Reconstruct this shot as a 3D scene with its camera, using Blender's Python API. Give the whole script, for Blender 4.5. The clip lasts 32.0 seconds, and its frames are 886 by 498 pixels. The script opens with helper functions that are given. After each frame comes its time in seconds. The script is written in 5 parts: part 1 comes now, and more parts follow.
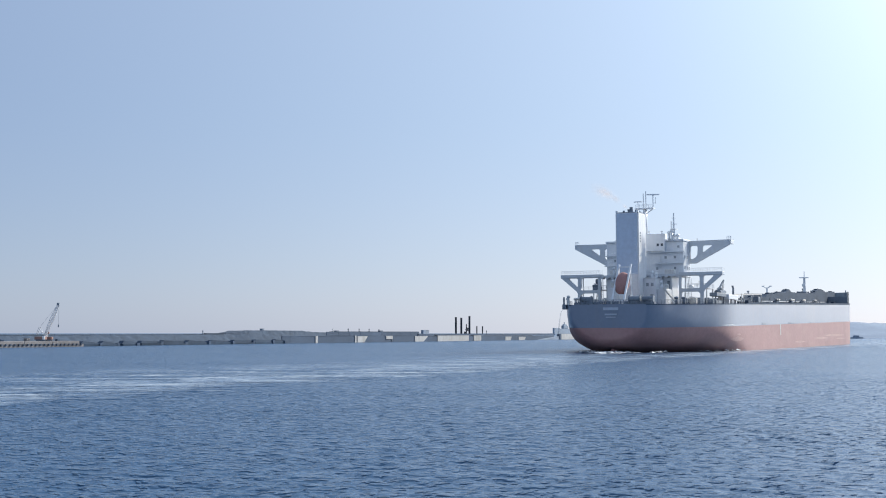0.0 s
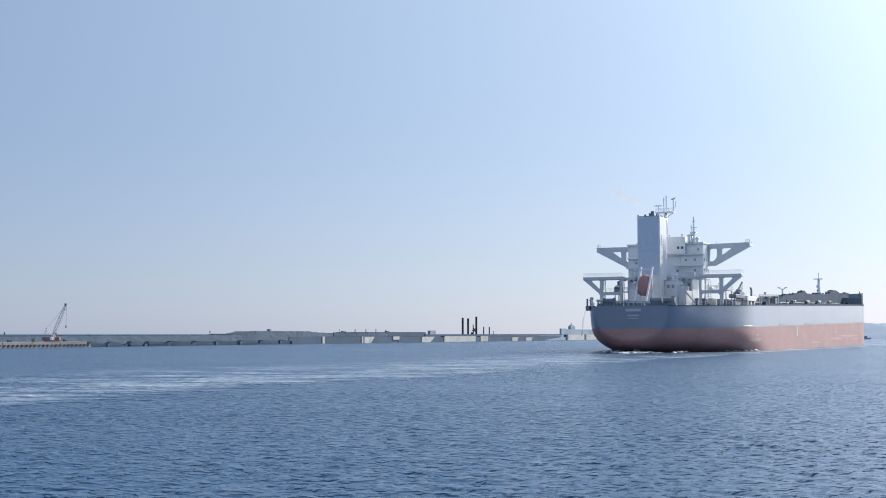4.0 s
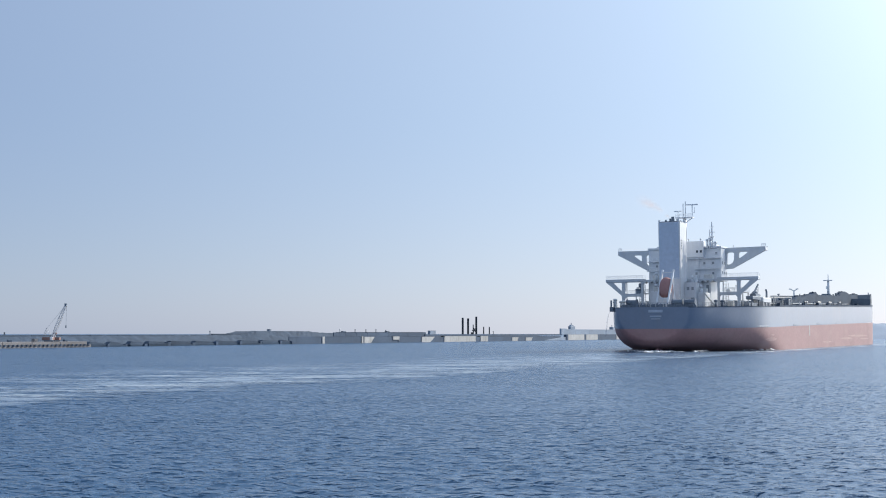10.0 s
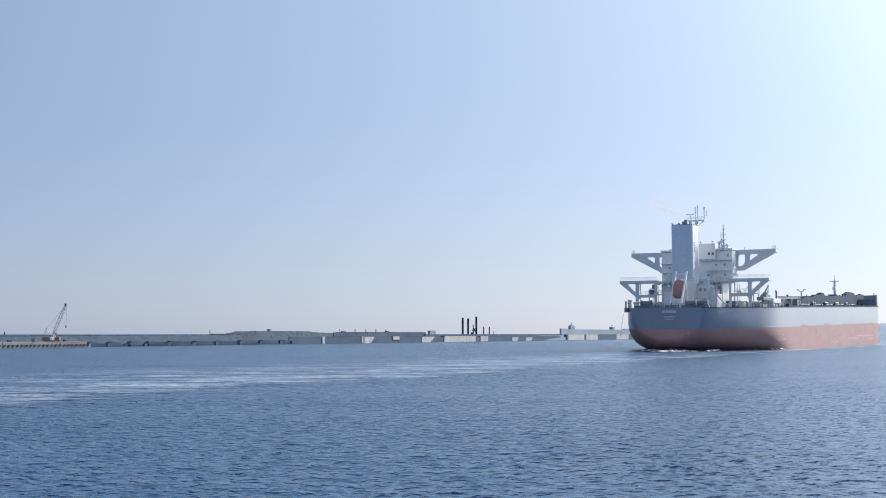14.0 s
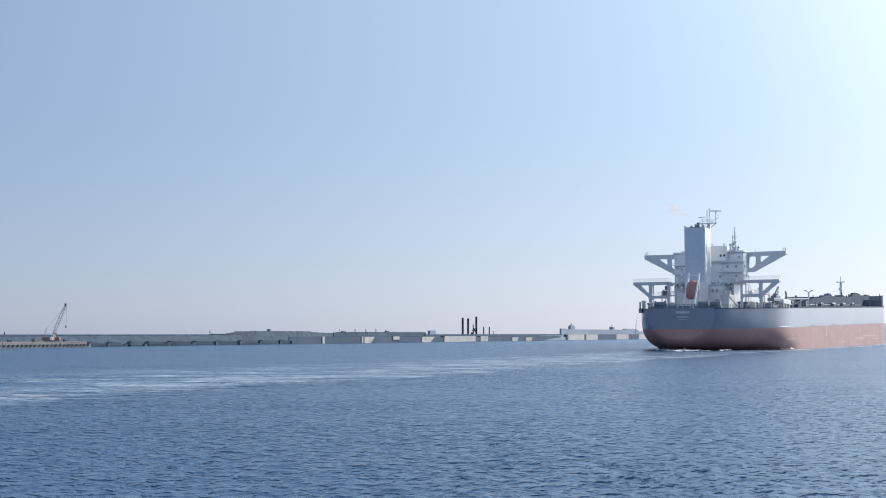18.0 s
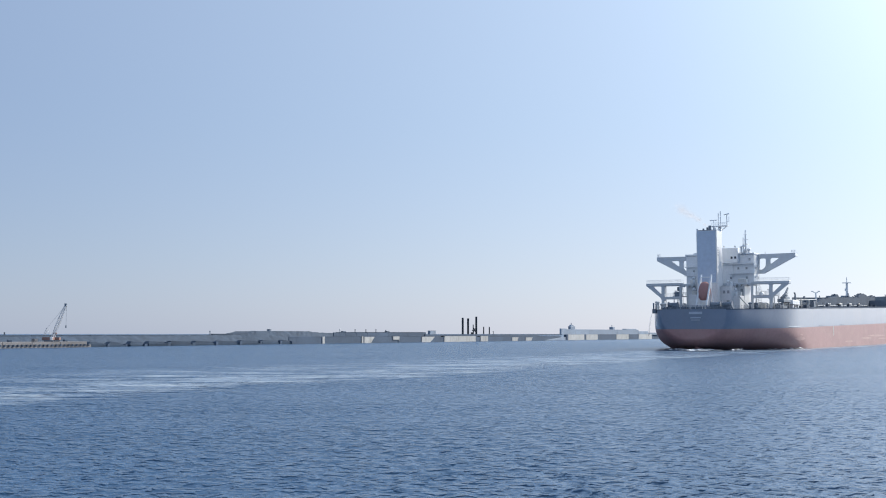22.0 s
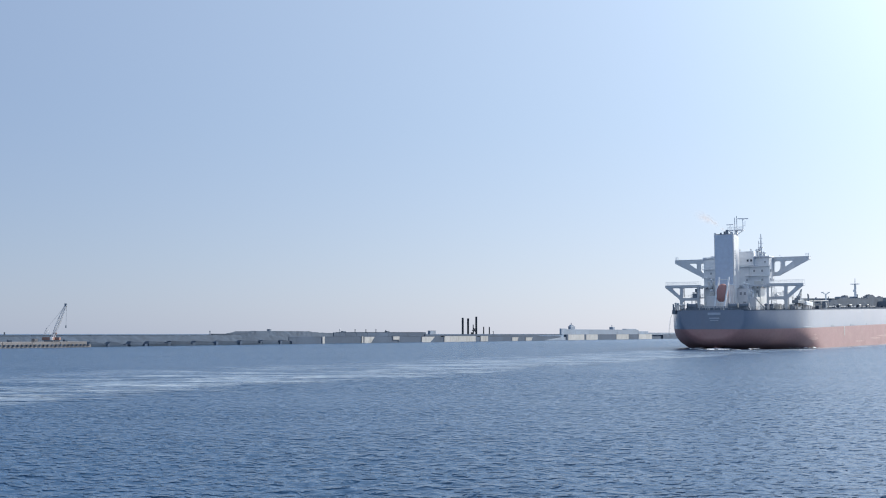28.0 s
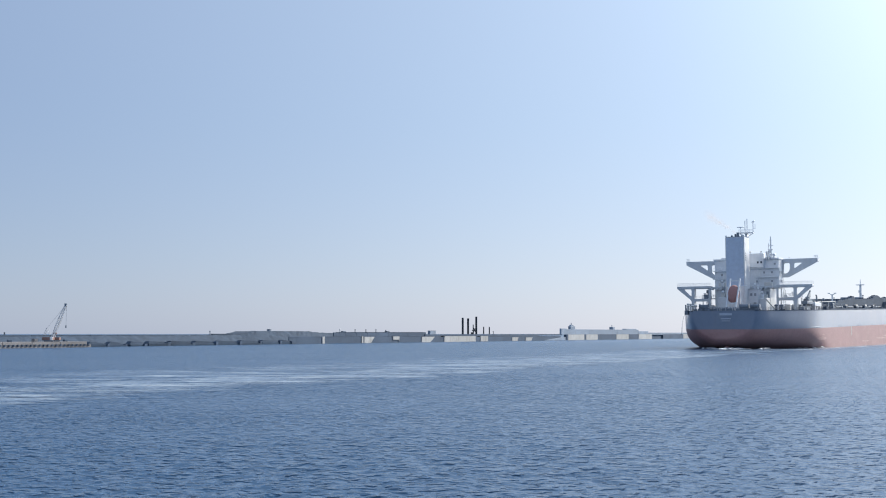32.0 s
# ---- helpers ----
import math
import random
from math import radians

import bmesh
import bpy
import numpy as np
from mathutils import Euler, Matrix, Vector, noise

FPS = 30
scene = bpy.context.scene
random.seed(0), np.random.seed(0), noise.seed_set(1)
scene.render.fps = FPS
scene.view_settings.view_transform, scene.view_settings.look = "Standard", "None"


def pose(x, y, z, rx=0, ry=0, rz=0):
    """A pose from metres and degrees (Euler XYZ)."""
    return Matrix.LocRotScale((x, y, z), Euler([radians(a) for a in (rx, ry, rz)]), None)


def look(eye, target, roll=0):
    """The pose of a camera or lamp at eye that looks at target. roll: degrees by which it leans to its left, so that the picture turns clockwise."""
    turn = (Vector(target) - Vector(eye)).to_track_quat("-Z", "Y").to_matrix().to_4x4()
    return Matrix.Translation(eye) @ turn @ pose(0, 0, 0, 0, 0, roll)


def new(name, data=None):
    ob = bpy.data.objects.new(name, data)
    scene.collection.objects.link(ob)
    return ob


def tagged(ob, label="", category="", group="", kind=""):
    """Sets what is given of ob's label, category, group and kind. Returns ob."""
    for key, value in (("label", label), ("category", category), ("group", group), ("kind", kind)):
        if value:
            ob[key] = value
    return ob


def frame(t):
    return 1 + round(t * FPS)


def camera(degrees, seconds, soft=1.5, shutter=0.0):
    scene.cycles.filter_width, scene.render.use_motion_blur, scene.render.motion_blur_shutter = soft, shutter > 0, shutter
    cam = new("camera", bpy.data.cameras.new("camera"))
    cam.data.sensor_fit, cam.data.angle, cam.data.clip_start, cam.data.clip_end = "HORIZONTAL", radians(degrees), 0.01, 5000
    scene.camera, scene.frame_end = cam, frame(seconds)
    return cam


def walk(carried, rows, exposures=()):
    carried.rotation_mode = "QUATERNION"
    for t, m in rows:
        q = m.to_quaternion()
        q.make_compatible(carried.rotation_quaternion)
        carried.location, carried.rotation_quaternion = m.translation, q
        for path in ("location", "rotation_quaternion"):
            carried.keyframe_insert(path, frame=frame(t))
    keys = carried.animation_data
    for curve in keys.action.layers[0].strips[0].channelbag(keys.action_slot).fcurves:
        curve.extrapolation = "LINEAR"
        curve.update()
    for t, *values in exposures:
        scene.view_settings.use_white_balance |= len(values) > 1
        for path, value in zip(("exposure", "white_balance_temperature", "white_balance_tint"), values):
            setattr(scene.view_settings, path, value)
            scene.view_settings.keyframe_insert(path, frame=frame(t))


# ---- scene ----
from mathutils.geometry import tessellate_polygon

cam = camera(42.81, 32.0, soft=1.05)
EYE = (0.0, 0.0, 5.145)
TILT = 94.24
walk(cam, [
    (0.0, pose(*EYE, TILT - 0.03, 0, -0.344)),
    (0.1, pose(*EYE, TILT - 0.02, 0, -0.22)),
    (0.2, pose(*EYE, TILT, 0, -0.07)),
    (0.5, pose(*EYE, TILT, 0, -0.05)),
    (2.0, pose(*EYE, TILT - 0.01, 0, -0.045)),
    (2.5, pose(*EYE, TILT, 0, 0.0)),
    (3.0, pose(*EYE, TILT, 0, 0.0)),
    (32.0, pose(*EYE, TILT, 0, 0.0)),
])

# ---- light: high sun ahead and to starboard, hazy clear sky ----
SUN_AZ, SUN_EL = 53.0, 29.0
world = bpy.data.worlds.new("sky")
scene.world = world
world.use_nodes = True
wn = world.node_tree.nodes
sky = wn.new("ShaderNodeTexSky")
sky.sky_type = 'NISHITA'
sky.sun_disc = False
sky.sun_elevation = radians(SUN_EL)
sky.sun_rotation = radians(SUN_AZ)
sky.air_density = 1.0
sky.dust_density = 0.5
sky.ozone_density = 2.5
# sea haze, brighter towards the sun
sun_dir = Vector((math.sin(radians(SUN_AZ)) * math.cos(radians(SUN_EL)),
                  math.cos(radians(SUN_AZ)) * math.cos(radians(SUN_EL)), math.sin(radians(SUN_EL))))
wl = world.node_tree.links.new
place = wn.new("ShaderNodeTexCoord")
near_sun = wn.new("ShaderNodeVectorMath")
near_sun.operation = 'DOT_PRODUCT'
near_sun.inputs[1].default_value = sun_dir
wl(place.outputs["Generated"], near_sun.inputs[0])
# scattered light is strongest towards and away from the sun
square = wn.new("ShaderNodeMath")
square.operation = 'MULTIPLY'
wl(near_sun.outputs["Value"], square.inputs[0]), wl(near_sun.outputs["Value"], square.inputs[1])
glow = wn.new("ShaderNodeVectorMath")
glow.operation = 'SCALE'
glow.inputs[0].default_value = (3.6, 4.1, 4.25)
wl(square.outputs[0], glow.inputs["Scale"])
haze = wn.new("ShaderNodeVectorMath")
haze.operation = 'MULTIPLY_ADD'
haze.inputs[1].default_value = (0.25, 0.25, 0.25)
haze.inputs[2].default_value = (1.82, 2.48, 3.84)
wl(sky.outputs[0], haze.inputs[0])
# the bright aureole round the sun
lobe = wn.new("ShaderNodeMath")
lobe.operation, lobe.use_clamp = 'MAXIMUM', True
lobe.inputs[1].default_value = 0.0
wl(near_sun.outputs["Value"], lobe.inputs[0])
tight = wn.new("ShaderNodeMath")
tight.operation = 'POWER'
tight.inputs[1].default_value = 14.0
wl(lobe.outputs[0], tight.inputs[0])
aureole = wn.new("ShaderNodeVectorMath")
aureole.operation = 'MULTIPLY_ADD'
aureole.inputs[0].default_value = (15.5, 18.5, 22.5)
wl(tight.outputs[0], aureole.inputs[1]), wl(glow.outputs[0], aureole.inputs[2])
both = wn.new("ShaderNodeVectorMath")
wl(haze.outputs[0], both.inputs[0]), wl(aureole.outputs[0], both.inputs[1])
# whitish haze low over the sea
split = wn.new("ShaderNodeSeparateXYZ")
wl(place.outputs["Generated"], split.inputs[0])
low = wn.new("ShaderNodeMapRange")
low.interpolation_type = 'SMOOTHSTEP'
low.inputs[1].default_value, low.inputs[2].default_value = -0.02, 0.2
low.inputs[3].default_value, low.inputs[4].default_value = 1.0, 0.0
wl(split.outputs[2], low.inputs[0])
veil = wn.new("ShaderNodeVectorMath")
veil.operation = 'MULTIPLY_ADD'
thick = wn.new("ShaderNodeVectorMath")
thick.operation = 'MULTIPLY_ADD'
thick.inputs[0].default_value, thick.inputs[2].default_value = (1.0, 0.28, 0.0), (0.36, 0.25, 0.13)
wl(square.outputs[0], thick.inputs[1]), wl(thick.outputs[0], veil.inputs[0])
wl(low.outputs[0], veil.inputs[1]), wl(both.outputs[0], veil.inputs[2])
wl(veil.outputs[0], wn["Background"].inputs[0])
wn["Background"].inputs[1].default_value = 0.12
sun_data = bpy.data.lights.new("sun", "SUN")
sun_data.energy, sun_data.angle, sun_data.color = 5.2, radians(0.6), (1.0, 0.93, 0.82)
sun = new("sun", sun_data)
sun.matrix_basis = look(sun_dir * 300, (0, 0, 0))
scene.view_settings.exposure = 0.0


# ---- materials ----
def material(name, base, rough=0.6, metal=0.0, vary=0.25, scale=0.8, stain=None, stain_amount=0.4,
             stain_stretch=(1, 1, 1), bump=0.0, bump_scale=6.0, spec=0.5, per_piece=0.0, coat=0.0, coat_rough=0.12):
    """Paint, concrete or rock: base colour with broad and fine variation, stains of their own shape and slight relief."""
    m = bpy.data.materials.new(name)
    m.use_nodes = True
    nt = m.node_tree
    bsdf = nt.nodes["Principled BSDF"]
    link = nt.links.new
    co = nt.nodes.new("ShaderNodeTexCoord")
    broad = nt.nodes.new("ShaderNodeTexNoise")
    broad.inputs["Scale"].default_value, broad.inputs["Detail"].default_value = scale * 0.15, 4
    fine = nt.nodes.new("ShaderNodeTexNoise")
    fine.inputs["Scale"].default_value, fine.inputs["Detail"].default_value = scale * 2.5, 6
    for n in (broad, fine):
        link(co.outputs["Object"], n.inputs["Vector"])
    both = nt.nodes.new("ShaderNodeMath")
    both.operation = 'ADD'
    link(broad.outputs[0], both.inputs[0]), link(fine.outputs[0], both.inputs[1])
    level = nt.nodes.new("ShaderNodeMapRange")
    level.inputs[1].default_value, level.inputs[2].default_value = 0.7, 1.3
    level.inputs[3].default_value, level.inputs[4].default_value = 1 - vary, 1 + vary
    link(both.outputs[0], level.inputs[0])
    value = level.outputs[0]
    if per_piece:
        info = nt.nodes.new("ShaderNodeObjectInfo")
        rnd = nt.nodes.new("ShaderNodeMapRange")
        rnd.inputs[3].default_value, rnd.inputs[4].default_value = 1 - per_piece, 1 + per_piece
        link(info.outputs["Random"], rnd.inputs[0])
        mul = nt.nodes.new("ShaderNodeMath")
        mul.operation = 'MULTIPLY'
        link(value, mul.inputs[0]), link(rnd.outputs[0], mul.inputs[1])
        value = mul.outputs[0]
    tint = nt.nodes.new("ShaderNodeVectorMath")
    tint.operation = 'SCALE'
    tint.inputs[0].default_value = base
    link(value, tint.inputs["Scale"])
    colour = tint.outputs[0]
    if stain:
        at = nt.nodes.new("ShaderNodeMapping")
        at.inputs["Scale"].default_value = stain_stretch
        link(co.outputs["Object"], at.inputs[0])
        sn = nt.nodes.new("ShaderNodeTexNoise")
        sn.inputs["Scale"].default_value, sn.inputs["Detail"].default_value = 0.6, 5
        link(at.outputs[0], sn.inputs["Vector"])
        mask = nt.nodes.new("ShaderNodeMapRange")
        mask.inputs[1].default_value, mask.inputs[2].default_value = 0.5, 0.72
        mask.inputs[4].default_value = stain_amount
        link(sn.outputs[0], mask.inputs[0])
        mix = nt.nodes.new("ShaderNodeMix")
        mix.data_type = 'RGBA'
        mix.inputs[7].default_value = (*stain, 1)
        link(mask.outputs[0], mix.inputs[0]), link(colour, mix.inputs[6])
        colour = mix.outputs[2]
    link(colour, bsdf.inputs["Base Color"])
    bsdf.inputs["Roughness"].default_value, bsdf.inputs["Metallic"].default_value = rough, metal
    bsdf.inputs["Specular IOR Level"].default_value = spec
    bsdf.inputs["Coat Weight"].default_value, bsdf.inputs["Coat Roughness"].default_value = coat, coat_rough
    if bump:
        bn = nt.nodes.new("ShaderNodeTexNoise")
        bn.inputs["Scale"].default_value, bn.inputs["Detail"].default_value = bump_scale, 5
        link(co.outputs["Object"], bn.inputs["Vector"])
        b = nt.nodes.new("ShaderNodeBump")
        b.inputs["Strength"].default_value, b.inputs["Distance"].default_value = 0.6, bump
        link(bn.outputs[0], b.inputs["Height"]), link(b.outputs[0], bsdf.inputs["Normal"])
    return m


def water_material():
    """Wind-ruffled sea: small facets of slope, gust lanes, and the smoother pale lane of a ship's wake with thin foam."""
    m = bpy.data.materials.new("sea_water")
    m.use_nodes = True
    nt = m.node_tree
    bsdf = nt.nodes["Principled BSDF"]
    link = nt.links.new

    def node(kind, **settings):
        n = nt.nodes.new("ShaderNode" + kind)
        if "operation" in settings:
            n.operation = settings["operation"]
        return n

    def math_node(op, a, b=None, clamp=False):
        n = node("Math", operation=op)
        n.use_clamp = clamp
        for k, v in enumerate((a, b)):
            if v is None:
                continue
            if isinstance(v, (int, float)):
                n.inputs[k].default_value = v
            else:
                link(v, n.inputs[k])
        return n.outputs[0]

    def ranged(value, a, b, c, d, smooth=True):
        n = node("MapRange")
        n.interpolation_type = 'SMOOTHSTEP' if smooth else 'LINEAR'
        for k, v in zip((1, 2, 3, 4), (a, b, c, d)):
            n.inputs[k].default_value = v
        link(value, n.inputs[0])
        return n.outputs[0]

    def noise_at(vector, scale, stretch, turn=0.0, detail=3):
        at = node("Mapping")
        at.inputs["Rotation"].default_value = (0, 0, radians(turn))
        at.inputs["Scale"].default_value = stretch
        link(vector, at.inputs[0])
        n = node("TexNoise")
        n.inputs["Scale"].default_value, n.inputs["Detail"].default_value = scale, detail
        link(at.outputs[0], n.inputs["Vector"])
        return n

    co = node("TexCoord")
    where = node("NewGeometry").outputs["Position"]
    # wake lane, fixed in place: u along the ship's track, v across it
    def along(direction, origin):
        n = node("VectorMath", operation='SUBTRACT')
        link(where, n.inputs[0])
        n.inputs[1].default_value = origin
        d = node("VectorMath", operation='DOT_PRODUCT')
        link(n.outputs[0], d.inputs[0])
        d.inputs[1].default_value = direction
        return d.outputs["Value"]
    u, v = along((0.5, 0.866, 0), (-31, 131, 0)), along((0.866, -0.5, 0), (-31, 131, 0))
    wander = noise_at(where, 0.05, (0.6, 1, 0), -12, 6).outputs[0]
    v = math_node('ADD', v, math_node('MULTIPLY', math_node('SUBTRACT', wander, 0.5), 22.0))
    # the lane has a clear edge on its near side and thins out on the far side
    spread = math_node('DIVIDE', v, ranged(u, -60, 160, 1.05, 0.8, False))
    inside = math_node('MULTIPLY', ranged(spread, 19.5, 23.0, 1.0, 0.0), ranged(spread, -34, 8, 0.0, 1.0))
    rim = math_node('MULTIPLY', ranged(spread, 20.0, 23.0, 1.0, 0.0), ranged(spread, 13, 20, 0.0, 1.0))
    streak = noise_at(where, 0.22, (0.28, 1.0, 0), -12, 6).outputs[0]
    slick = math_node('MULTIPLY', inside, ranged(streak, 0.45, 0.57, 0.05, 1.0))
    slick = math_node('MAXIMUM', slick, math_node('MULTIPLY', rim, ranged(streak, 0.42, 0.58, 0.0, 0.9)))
    froth = noise_at(where, 0.55, (0.22, 1.0, 0), -12, 7).outputs[0]
    foam = math_node('MULTIPLY', slick, ranged(froth, 0.53, 0.64, 0.0, 0.6))
    # gusts roughen the surface in long patches
    gust = noise_at(co.outputs["Object"], 0.05, (0.35, 1.0, 1), 0, 5).outputs[0]
    # far off only the flat tops of the waves show
    level = node("SeparateXYZ")
    link(where, level.inputs[0])
    calm = ranged(level.outputs[1], 380, 900, 1.0, 0.12)
    force = math_node('MULTIPLY', calm, math_node('MULTIPLY', ranged(gust, 0.35, 0.65, 0.80, 1.25), ranged(slick, 0.0, 1.0, 1.0, 0.28, False)))
    slope = None
    for scale, amount, detail in ((0.9, 0.22, 2), (2.6, 0.42, 3), (6.0, 0.7, 2)):
        n = noise_at(co.outputs["Object"], scale, (0.75, 0.9, 1), 12, detail)
        s = node("VectorMath", operation='SUBTRACT')
        link(n.outputs["Color"], s.inputs[0])
        s.inputs[1].default_value = (0.5, 0.5, 0.5)
        k = node("VectorMath", operation='MULTIPLY')
        link(s.outputs[0], k.inputs[0])
        k.inputs[1].default_value = (amount * 0.9, amount, 0)
        if slope is None:
            slope = k.outputs[0]
        else:
            add = node("VectorMath", operation='ADD')
            link(slope, add.inputs[0]), link(k.outputs[0], add.inputs[1])
            slope = add.outputs[0]

    # scattered steep wavelets: each has a front and a back, from the change of its height over a short step
    def shifted(dx, dy):
        n = node("VectorMath", operation='ADD')
        link(co.outputs["Object"], n.inputs[0])
        n.inputs[1].default_value = (dx, dy, 0)
        return n.outputs[0]

    def wavelets(scale, step, low, high, stretch=0.85, detail=3):
        ends = [ranged(noise_at(shifted(0, k * step), scale, (stretch, 1.0, 1), 8, detail).outputs[0], low, high, 0.0, 1.0) for k in (1, -1)]
        return math_node('SUBTRACT', ends[1], ends[0])
    crest = math_node('ADD', math_node('MULTIPLY', wavelets(1.35, 0.11, 0.55, 0.66), 0.72),
                      math_node('MULTIPLY', wavelets(2.5, 0.06, 0.55, 0.65), 1.6))
    front = node("VectorMath", operation='SCALE')
    front.inputs[0].default_value = (-0.2, 1.0, 0)
    link(crest, front.inputs["Scale"])
    lean = node("VectorMath", operation='MULTIPLY_ADD')
    lean.inputs[1].default_value = (1, 1, 1)
    link(slope, lean.inputs[0])
    lean.inputs[2].default_value = (0.07, -0.085, 0)
    faced = node("VectorMath", operation='ADD')
    link(lean.outputs[0], faced.inputs[0]), link(front.outputs[0], faced.inputs[1])
    lean = faced
    scaled = node("VectorMath", operation='SCALE')
    link(lean.outputs[0], scaled.inputs[0]), link(force, scaled.inputs["Scale"])
    # a few long steep ripples left standing in the wake and along its near edge
    lane = math_node('MULTIPLY', ranged(spread, 22.0, 31.0, 1.0, 0.0), ranged(spread, -12.0, 12.0, 0.0, 1.0))
    ripple = math_node('MULTIPLY', lane, math_node('MULTIPLY', wavelets(0.5, 0.35, 0.55, 0.66, 0.5, 2), 0.8))
    standing = node("VectorMath", operation='SCALE')
    standing.inputs[0].default_value = (-0.1, 1.0, 0)
    link(ripple, standing.inputs["Scale"])
    waves = node("VectorMath", operation='ADD')
    link(scaled.outputs[0], waves.inputs[0]), link(standing.outputs[0], waves.inputs[1])
    tilt = node("VectorMath", operation='ADD')
    link(co.outputs["Normal"], tilt.inputs[0]), link(waves.outputs[0], tilt.inputs[1])
    unit = node("VectorMath", operation='NORMALIZE')
    link(tilt.outputs[0], unit.inputs[0]), link(unit.outputs[0], bsdf.inputs["Normal"])
    # body colour
    patch = noise_at(co.outputs["Object"], 0.03, (1, 1, 1), 0, 4).outputs[0]
    deep = node("Mix")
    deep.data_type = 'RGBA'
    deep.inputs[6].default_value, deep.inputs[7].default_value = (0.022, 0.069, 0.140, 1), (0.033, 0.086, 0.168, 1)
    link(patch, deep.inputs[0])
    # pale mix stands for sky reflected by the slick, put into base colour
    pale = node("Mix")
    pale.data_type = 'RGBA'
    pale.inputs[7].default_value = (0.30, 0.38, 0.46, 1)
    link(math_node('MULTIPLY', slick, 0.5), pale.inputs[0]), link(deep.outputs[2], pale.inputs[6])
    white = node("Mix")
    white.data_type = 'RGBA'
    white.inputs[7].default_value = (0.62, 0.68, 0.72, 1)
    link(foam, white.inputs[0]), link(pale.outputs[2], white.inputs[6])
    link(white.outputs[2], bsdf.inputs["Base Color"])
    bsdf.inputs["IOR"].default_value = 1.333
    link(ranged(foam, 0.0, 0.6, 0.24, 0.6, False), bsdf.inputs["Roughness"])
    return m


def broken_material(name, base, rough, scale, stretch, low, high, bump=0.02):
    """Foam or slick: a skin with gaps of irregular shape through which the water shows."""
    m = bpy.data.materials.new(name)
    m.use_nodes = True
    nt = m.node_tree
    bsdf = nt.nodes["Principled BSDF"]
    link = nt.links.new
    co = nt.nodes.new("ShaderNodeTexCoord")
    at = nt.nodes.new("ShaderNodeMapping")
    at.inputs["Scale"].default_value = stretch
    link(co.outputs["Object"], at.inputs[0])
    n = nt.nodes.new("ShaderNodeTexNoise")
    n.inputs["Scale"].default_value, n.inputs["Detail"].default_value = scale, 6
    link(at.outputs[0], n.inputs["Vector"])
    mask = nt.nodes.new("ShaderNodeMapRange")
    mask.inputs[1].default_value, mask.inputs[2].default_value = low, high
    link(n.outputs[0], mask.inputs[0]), link(mask.outputs[0], bsdf.inputs["Alpha"])
    bsdf.inputs["Base Color"].default_value = (*base, 1)
    bsdf.inputs["Roughness"].default_value = rough
    bn = nt.nodes.new("ShaderNodeBump")
    bn.inputs["Strength"].default_value, bn.inputs["Distance"].default_value = 1.0, bump
    link(n.outputs[0], bn.inputs["Height"]), link(bn.outputs[0], bsdf.inputs["Normal"])
    return m


def veil_material(name, base, alpha, soft=False):
    """Thin smoke or spray; soft puffs thin out from the middle to nothing at their rim."""
    m = bpy.data.materials.new(name)
    m.use_nodes = True
    nt = m.node_tree
    bsdf = nt.nodes["Principled BSDF"]
    bsdf.inputs["Base Color"].default_value = (*base, 1)
    bsdf.inputs["Roughness"].default_value = 1.0
    bsdf.inputs["Specular IOR Level"].default_value = 0.0
    bsdf.inputs["Alpha"].default_value = alpha
    if soft:
        through_it = nt.nodes.new("ShaderNodeBsdfTranslucent")
        through_it.inputs["Color"].default_value = (*base, 1)
        clear = nt.nodes.new("ShaderNodeBsdfTransparent")
        thin = nt.nodes.new("ShaderNodeMixShader")
        nt.links.new(clear.outputs[0], thin.inputs[1]), nt.links.new(through_it.outputs[0], thin.inputs[2])
        nt.links.new(thin.outputs[0], nt.nodes["Material Output"].inputs[0])
        co = nt.nodes.new("ShaderNodeTexCoord")
        at = nt.nodes.new("ShaderNodeMapping")
        at.inputs["Location"].default_value, at.inputs["Scale"].default_value = (-1, 0, -1), (2, 0, 2)
        nt.links.new(co.outputs["Generated"], at.inputs[0])
        ball_fade = nt.nodes.new("ShaderNodeTexGradient")
        ball_fade.gradient_type = 'QUADRATIC_SPHERE'
        nt.links.new(at.outputs[0], ball_fade.inputs[0])
        n = nt.nodes.new("ShaderNodeTexNoise")
        n.inputs["Scale"].default_value, n.inputs["Detail"].default_value = 0.9, 4
        nt.links.new(co.outputs["Object"], n.inputs["Vector"])
        both = nt.nodes.new("ShaderNodeMath")
        both.operation = 'MULTIPLY'
        nt.links.new(ball_fade.outputs[1], both.inputs[0]), nt.links.new(n.outputs[0], both.inputs[1])
        out = nt.nodes.new("ShaderNodeMath")
        out.operation, out.use_clamp = 'MULTIPLY', True
        out.inputs[1].default_value = alpha
        nt.links.new(both.outputs[0], out.inputs[0]), nt.links.new(out.outputs[0], thin.inputs[0])
    return m


WATER = water_material()
FOAM = broken_material("foam", (0.72, 0.76, 0.78), 0.8, 1.1, (0.7, 1.2, 1), 0.45, 0.62, 0.05)
FROTH = material("foam_slivers", (0.44, 0.52, 0.60), 0.7, vary=0.2)
SCRAPE = material("scraped_paint", (0.45, 0.28, 0.26), 0.7, vary=0.2, scale=1.5, coat=0.35, coat_rough=0.6)
# hull paints lightened and greyed in the base colour for veiling haze
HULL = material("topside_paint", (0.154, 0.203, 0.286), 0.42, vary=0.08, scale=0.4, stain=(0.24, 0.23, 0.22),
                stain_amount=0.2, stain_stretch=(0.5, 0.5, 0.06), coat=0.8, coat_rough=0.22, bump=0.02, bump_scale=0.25)
